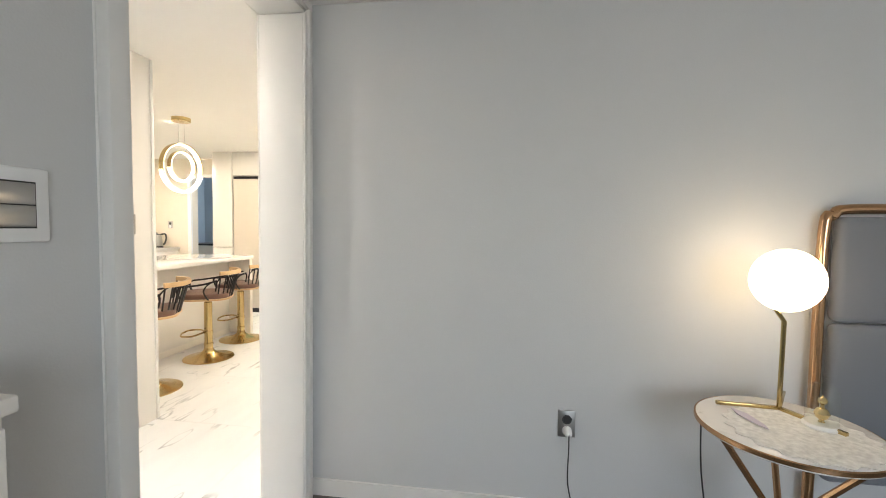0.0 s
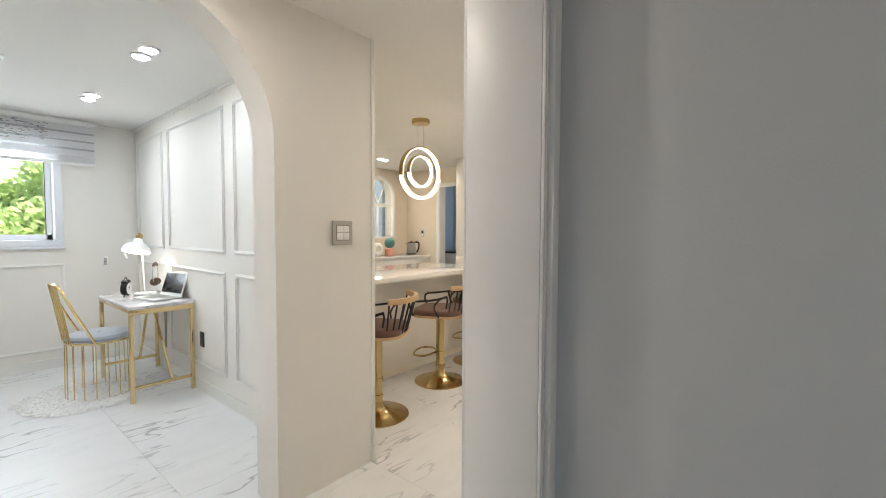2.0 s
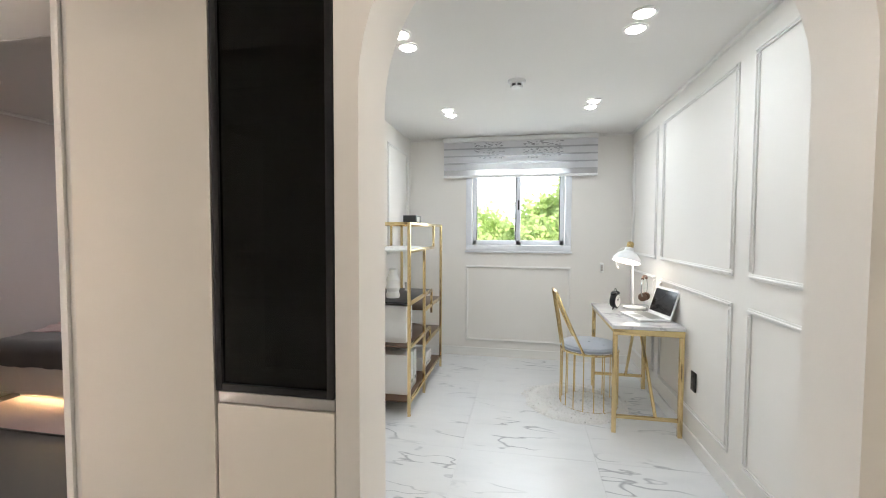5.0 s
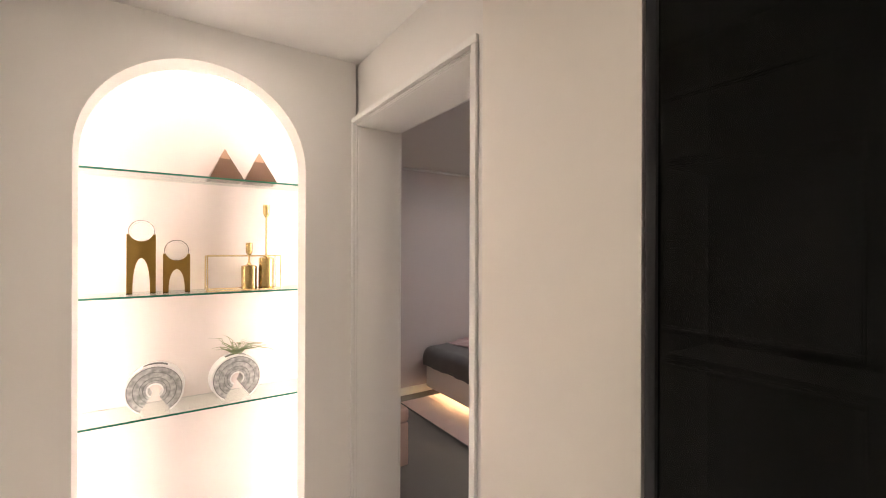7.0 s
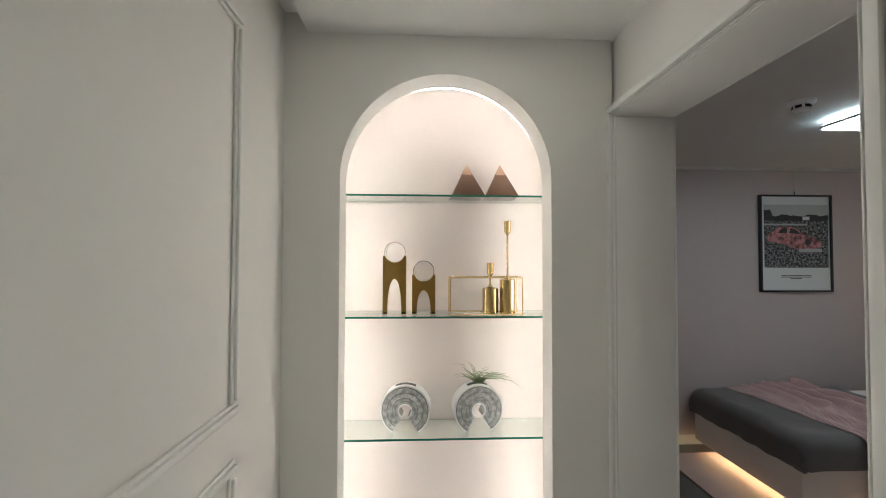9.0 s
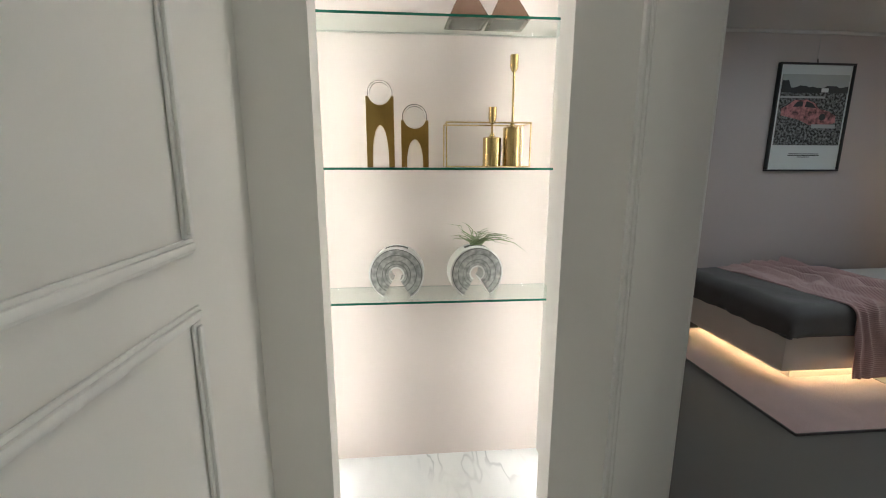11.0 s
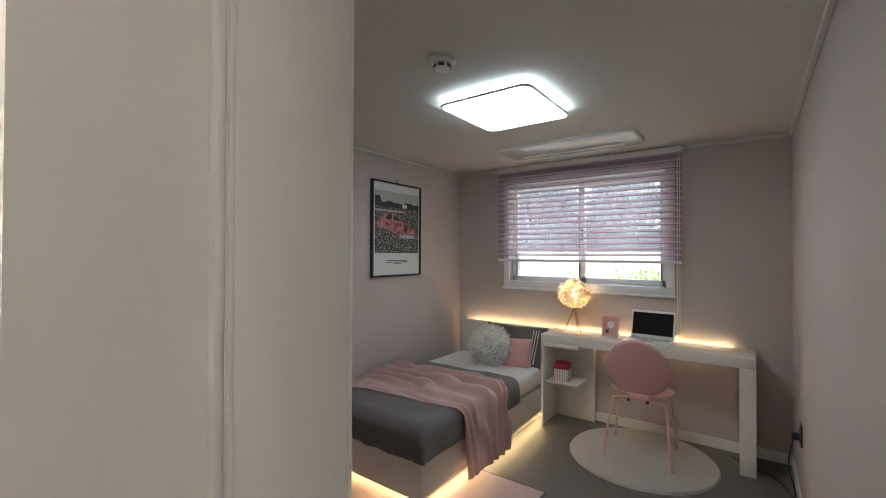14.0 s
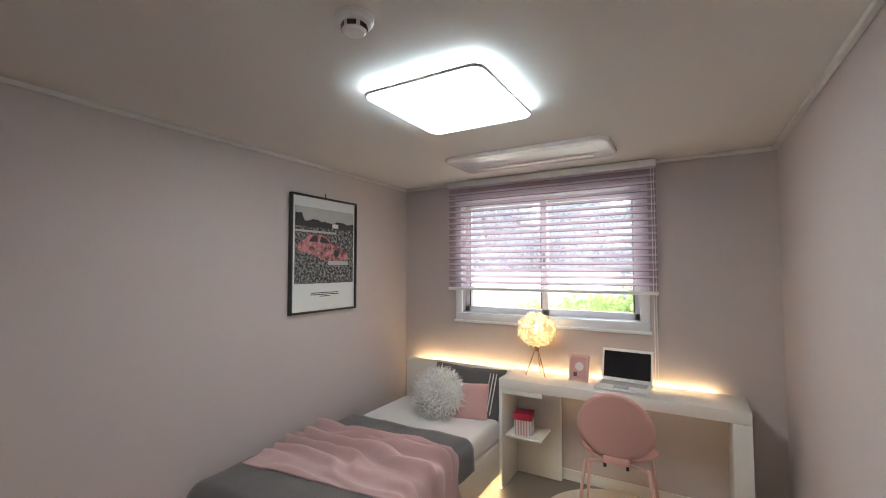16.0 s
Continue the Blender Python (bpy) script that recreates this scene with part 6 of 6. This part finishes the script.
for y0, y1, z, mt in ((-W2, W2, 0.10, WALNUT), (-0.12, W2, 0.40, WALNUT), (-W2, 0.10, 0.50, WALNUT), (-0.12, W2, 0.69, WALNUT), (-W2, 0.16, 0.82, DARKPL), (-W2, 0.24, 1.20, CERAMIC)):
    part("board", boxes((-D2, D2, y0, y1, z, z + 0.012), bevel=0.002), mt, et)
    for x in (-D2, D2):
        part("board_rail", boxes((x - 0.009, x + 0.009, y0, y1, z - 0.012, z + 0.014), bevel=0.002), GOLD, et)
for y, z0, z1 in ((0.24, 1.20, TOP), (0.16, 0.62, 0.82), (0.10, 0.42, 0.50)):
    for x in (-D2, D2):
        part("hanger", boxes((x - 0.009, x + 0.009, y - 0.009, y + 0.009, z0, z1), bevel=0.002), GOLD, et)
bx = thing("speaker", -0.26, 4.03, TOP + 0.001, 0, "small black desktop radio on top of the shelf unit", "radio")
part("case", boxes((-0.06, 0.06, -0.10, 0.10, 0.003, 0.075), bevel=0.006), DARKPL, bx)
part("front", boxes((0.0605, 0.062, -0.06, 0.02, 0.018, 0.06)), STEEL, bx)
for y, z, hh, n in ((3.34, 0.513, 0.28, 0), (3.43, 0.513, 0.28, 0), (3.36, 0.113, 0.30, 0), (3.46, 0.113, 0.28, 0), (3.56, 0.113, 0.28, 0)):
    b = thing("binder", -0.25, y, z, 0, "white box file with a dark finger hole", "box file", "box files")
    part("case", boxes((-0.14, 0.14, -0.04, 0.04, 0.0, hh), bevel=0.002), PLASTIC, b)
    part("finger_hole", boxes((0.1405, 0.142, -0.012, 0.012, 0.05, 0.075), bevel=0.0005), DARKPL, b)
for y in (3.95, 4.12):
    b = thing("storage_box", -0.25, y, 0.113, 0, "low white storage box with dark corner fittings", "storage box", "storage boxes")
    part("case", boxes((-0.13, 0.13, -0.08, 0.08, 0.0, 0.12), bevel=0.002), PLASTIC, b)
    for q in (-0.06, 0.05):
        part("fitting", boxes((0.1305, 0.132, q, q + 0.012, 0.02, 0.04)), DARKPL, b)
vz = thing("vase", -0.25, 3.42, 0.833, 0, "white ribbed ceramic vase on the shelf unit", "vase")
part("body", lathe([(0, 0), (0.05, 0), (0.055, 0.02), (0.045, 0.05), (0.055, 0.08), (0.045, 0.11), (0.05, 0.14), (0.03, 0.18), (0.035, 0.22), (0.028, 0.22), (0.0, 0.18)], 28), CERAMIC, vz)
vz = thing("vase", -0.25, 3.84, 0.703, 0, "small white ceramic vase on the shelf unit", "vase")
part("body", lathe([(0, 0), (0.04, 0), (0.062, 0.05), (0.05, 0.1), (0.022, 0.14), (0.03, 0.2), (0.0, 0.2)], 28), CERAMIC, vz)
vz = thing("tray_stand", -0.25, 3.95, 0.413, 0, "dark two-level tray stand on the shelf unit", "tray")
part("dish", lathe([(0, 0), (0.04, 0), (0.012, 0.02), (0.012, 0.06), (0.09, 0.075), (0.095, 0.085), (0.0, 0.08)], 28), WALNUT, vz)
part("stem", lathe([(0.012, 0.08), (0.012, 0.16), (0, 0.165)], 12), WALNUT, vz)

# ---- main bedroom ----
sidet = thing("side_table", 1.019, -1.878, 0, 0, "round side table with a pale marble top and gold legs", "side table")
part("tabletop", lathe([(0.0, 0.632), (0.25, 0.632), (0.257, 0.636), (0.257, 0.656), (0.25, 0.66), (0.0, 0.66)], 64), COUNTER, sidet, "pale marble top")
part("rim", lathe([(0.258, 0.640), (0.263, 0.642), (0.263, 0.655), (0.258, 0.657)], 64, cap=False), COPPER, sidet)
for k in range(3):
    a = radians(100 + 120 * k)
    part("leg", tube([(0.22 * math.cos(a), 0.22 * math.sin(a), 0.63), (0.03 * math.cos(a), 0.03 * math.sin(a), 0.36), (0.25 * math.cos(a + 3.14), 0.25 * math.sin(a + 3.14), 0.0)], 0.011, 8), COPPER, sidet)
part("collar", lathe([(0.05, 0.345), (0.05, 0.375)], 24), COPPER, sidet)
LACE = material("white_lace", (0.72, 0.71, 0.69), 0.9, bump=1.0, vary=0.4, scale=55, fine=140)
dy = thing("doily", 0.965, -1.885, 0.6605, 0, "white lace doily on the side table", "doily")
part("lace", prism([(0.2 * (1 + 0.05 * math.cos(18 * radians(a))) * math.cos(radians(a)), 0.2 * (1 + 0.05 * math.cos(18 * radians(a))) * math.sin(radians(a))) for a in range(0, 360, 4)], 0.002, m=pose(0, 0, 0.002, 90, 0, 0)), LACE, dy)
gl = thing("globe_lamp", 1.145, -1.932, 0.6635, 0, "brass table lamp with a glowing oval opal globe", "lamp")
part("stem", tube([(0, 0, 0.01), (0, 0, 0.30), (0.012, 0.025, 0.345)], 0.0075, 8), BRASS, gl)
for a in (165, 285, 45):
    part("foot", boxes((0, 0.19, -0.007, 0.007, 0, 0.012), bevel=0.002), BRASS, gl).matrix_local = pose(0, 0, 0.0, 0, 0, a + 40)
part("globe", lathe([(0.0, 0.335)] + [(0.103 * math.sin(radians(a)), 0.437 - 0.104 * math.cos(radians(a))) for a in range(12, 180, 12)] + [(0, 0.541)], 40), OPALGLOBE, gl, "glowing white glass globe")
gl.scale = (1.07, 1.07, 1.07)
gd2 = thing("glass_dome", 1.025, -1.987, 0.6635, 0, "small glass bell jar over a gold figure", "bell jar")
part("base", lathe([(0, 0), (0.05, 0), (0.052, 0.006), (0.046, 0.014), (0, 0.014)], 32), CERAMIC, gd2)
g = part("dome", lathe([(0.044, 0.014), (0.045, 0.095), (0.041, 0.122), (0.025, 0.142), (0.0, 0.148)], 32, cap=False), CLEAR, gd2, "clear glass bell")
g.visible_shadow = False
part("knob", lathe([(0, 0.148), (0.009, 0.153), (0.012, 0.163), (0, 0.173)], 14), CLEAR, gd2)
part("figure", lathe([(0, 0.014), (0.010, 0.016), (0.005, 0.022), (0.017, 0.032), (0.022, 0.045), (0.016, 0.058), (0.006, 0.064), (0.005, 0.074), (0.012, 0.080), (0.014, 0.088), (0.009, 0.096), (0.003, 0.100), (0, 0.108)], 24), GOLD, gd2)
fe = thing("feather", 1.04, -1.775, 0.664, 12, "pale lilac feather on the side table", "feather")
LILAC = material("lilac_feather", (0.55, 0.5, 0.6), 0.9, vary=0.1)
part("vane", prism([(-0.08, 0), (-0.05, 0.012), (0.03, 0.02), (0.08, 0.002), (0.03, -0.016), (-0.05, -0.01)], 0.003, m=pose(0, 0, 0.004, 90, 0, 0)), LILAC, fe)
hb = thing("headboard", 1.36, -2.975, 0, 0, "grey upholstered headboard in a copper-gold tube frame", "headboard")
part("tube_frame", tube(bend([(0, 0.785, 0.0), (0, 0.785, 0.7), (0, 0.785, 1.30), (0, 0.755, 1.37), (0, 0.69, 1.395), (0, 0.3, 1.395), (0, -0.69, 1.395), (0, -0.785, 1.30), (0, -0.785, 0.0)], 6), 0.020, 12), COPPER, hb)
part("pad", boxes((-0.03, 0.035, -0.76, 0.745, 0.30, 0.943), bevel=0.03, seg=4), GREYFAB, hb)
part("pad", boxes((-0.03, 0.035, -0.76, 0.745, 0.948, 1.365), bevel=0.03, seg=4), GREYFAB, hb)
outlet(Matrix(((0, -1, 0, 1.399), (1, 0, 0, -1.237), (0, 0, 1, 0.44), (0, 0, 0, 1))), "brushed metal wall outlet with a white plug")
cb = thing("lamp_cable", 1.36, -1.24, 0, 0, "lamp cable hanging from a white plug", "cable")
part("plug", lathe([(0.018, 0), (0.016, 0.03), (0.006, 0.045)], 14, m=pose(0.028, 0, 0.41, 0, -90, 0)), PLASTIC, cb)
part("cord", tube(bend([(-0.015, 0, 0.41), (-0.02, 0, 0.36), (0.0, -0.01, 0.15), (0.01, -0.1, 0.01), (-0.02, -0.5, 0.006)]), 0.0032, 6), DARKPL, cb)
part("cord", tube(bend([(-0.20, -0.44, 0.63), (-0.20, -0.45, 0.4), (-0.20, -0.5, 0.02), (-0.02, -0.5, 0.006)]), 0.0032, 6), DARKPL, cb)

dr = thing("dresser", -0.42, -0.18, 0, 0, "low white dresser against the bedroom wall", "dresser")
part("body", boxes((-0.4, 0.4, -0.10, 0.125, 0.04, 1.05), bevel=0.004), CABWHITE, dr)
part("top", boxes((-0.405, 0.405, -0.12, 0.125, 1.051, 1.075), bevel=0.004), CABWHITE, dr)
for i in range(4):
    part("drawer", boxes((-0.39, 0.39, -0.118, -0.101, 0.06 + i * 0.247, 0.295 + i * 0.247), bevel=0.003), CABWHITE, dr)
part("plinth", boxes((-0.38, 0.38, -0.08, 0.12, 0.0, 0.039)), CABWHITE, dr)

# backdrop of bright sky far outside
bk = bpy.data.materials.new("bright_hazy_sky")
bk.use_nodes = True
b = bk.node_tree.nodes["Principled BSDF"]
b.inputs["Base Color"].default_value = (0.8, 0.85, 0.9, 1)
b.inputs["Emission Color"].default_value = (0.93, 0.97, 1.0, 1)
b.inputs["Emission Strength"].default_value = 0.7
structure("backdrop", boxes((-220, 220, 150, 150.2, -5, 160)), bk, "bright hazy sky beyond the trees", "sky")

# ---- floor tiles ----
TS = 0.8
cut_mesh = {}


def tile(x0, x1, y0, y1):
    key = (round(x1 - x0, 3), round(y1 - y0, 3))
    if key not in cut_mesh:
        cut_mesh[key] = mesh_of("tile", boxes((0.0005, key[0] - 0.0005, 0.0005, key[1] - 0.0005, -0.005, 0.0), bevel=0.0005, seg=1), TILE, False)
    o = new("tile", cut_mesh[key])
    o.parent = floor_hall
    o.location = (x0, y0, 0)


def tiles(x0, x1, y0, y1, ox=0.37, oy=0.45):
    i0, i1 = math.floor((x0 - ox) / TS), math.ceil((x1 - ox) / TS)
    j0, j1 = math.floor((y0 - oy) / TS), math.ceil((y1 - oy) / TS)
    for i in range(i0, i1):
        for j in range(j0, j1):
            a, b, c, d = max(x0, ox + i * TS), min(x1, ox + (i + 1) * TS), max(y0, oy + j * TS), min(y1, oy + (j + 1) * TS)
            if b - a > 0.01 and d - c > 0.01:
                tile(a, b, c, d)


tiles(-1.5, 6.0, -0.06, 1.30)
tiles(-1.5, -0.52, 1.30, 1.38)
tiles(-0.6, 6.0, 1.30, 4.82)
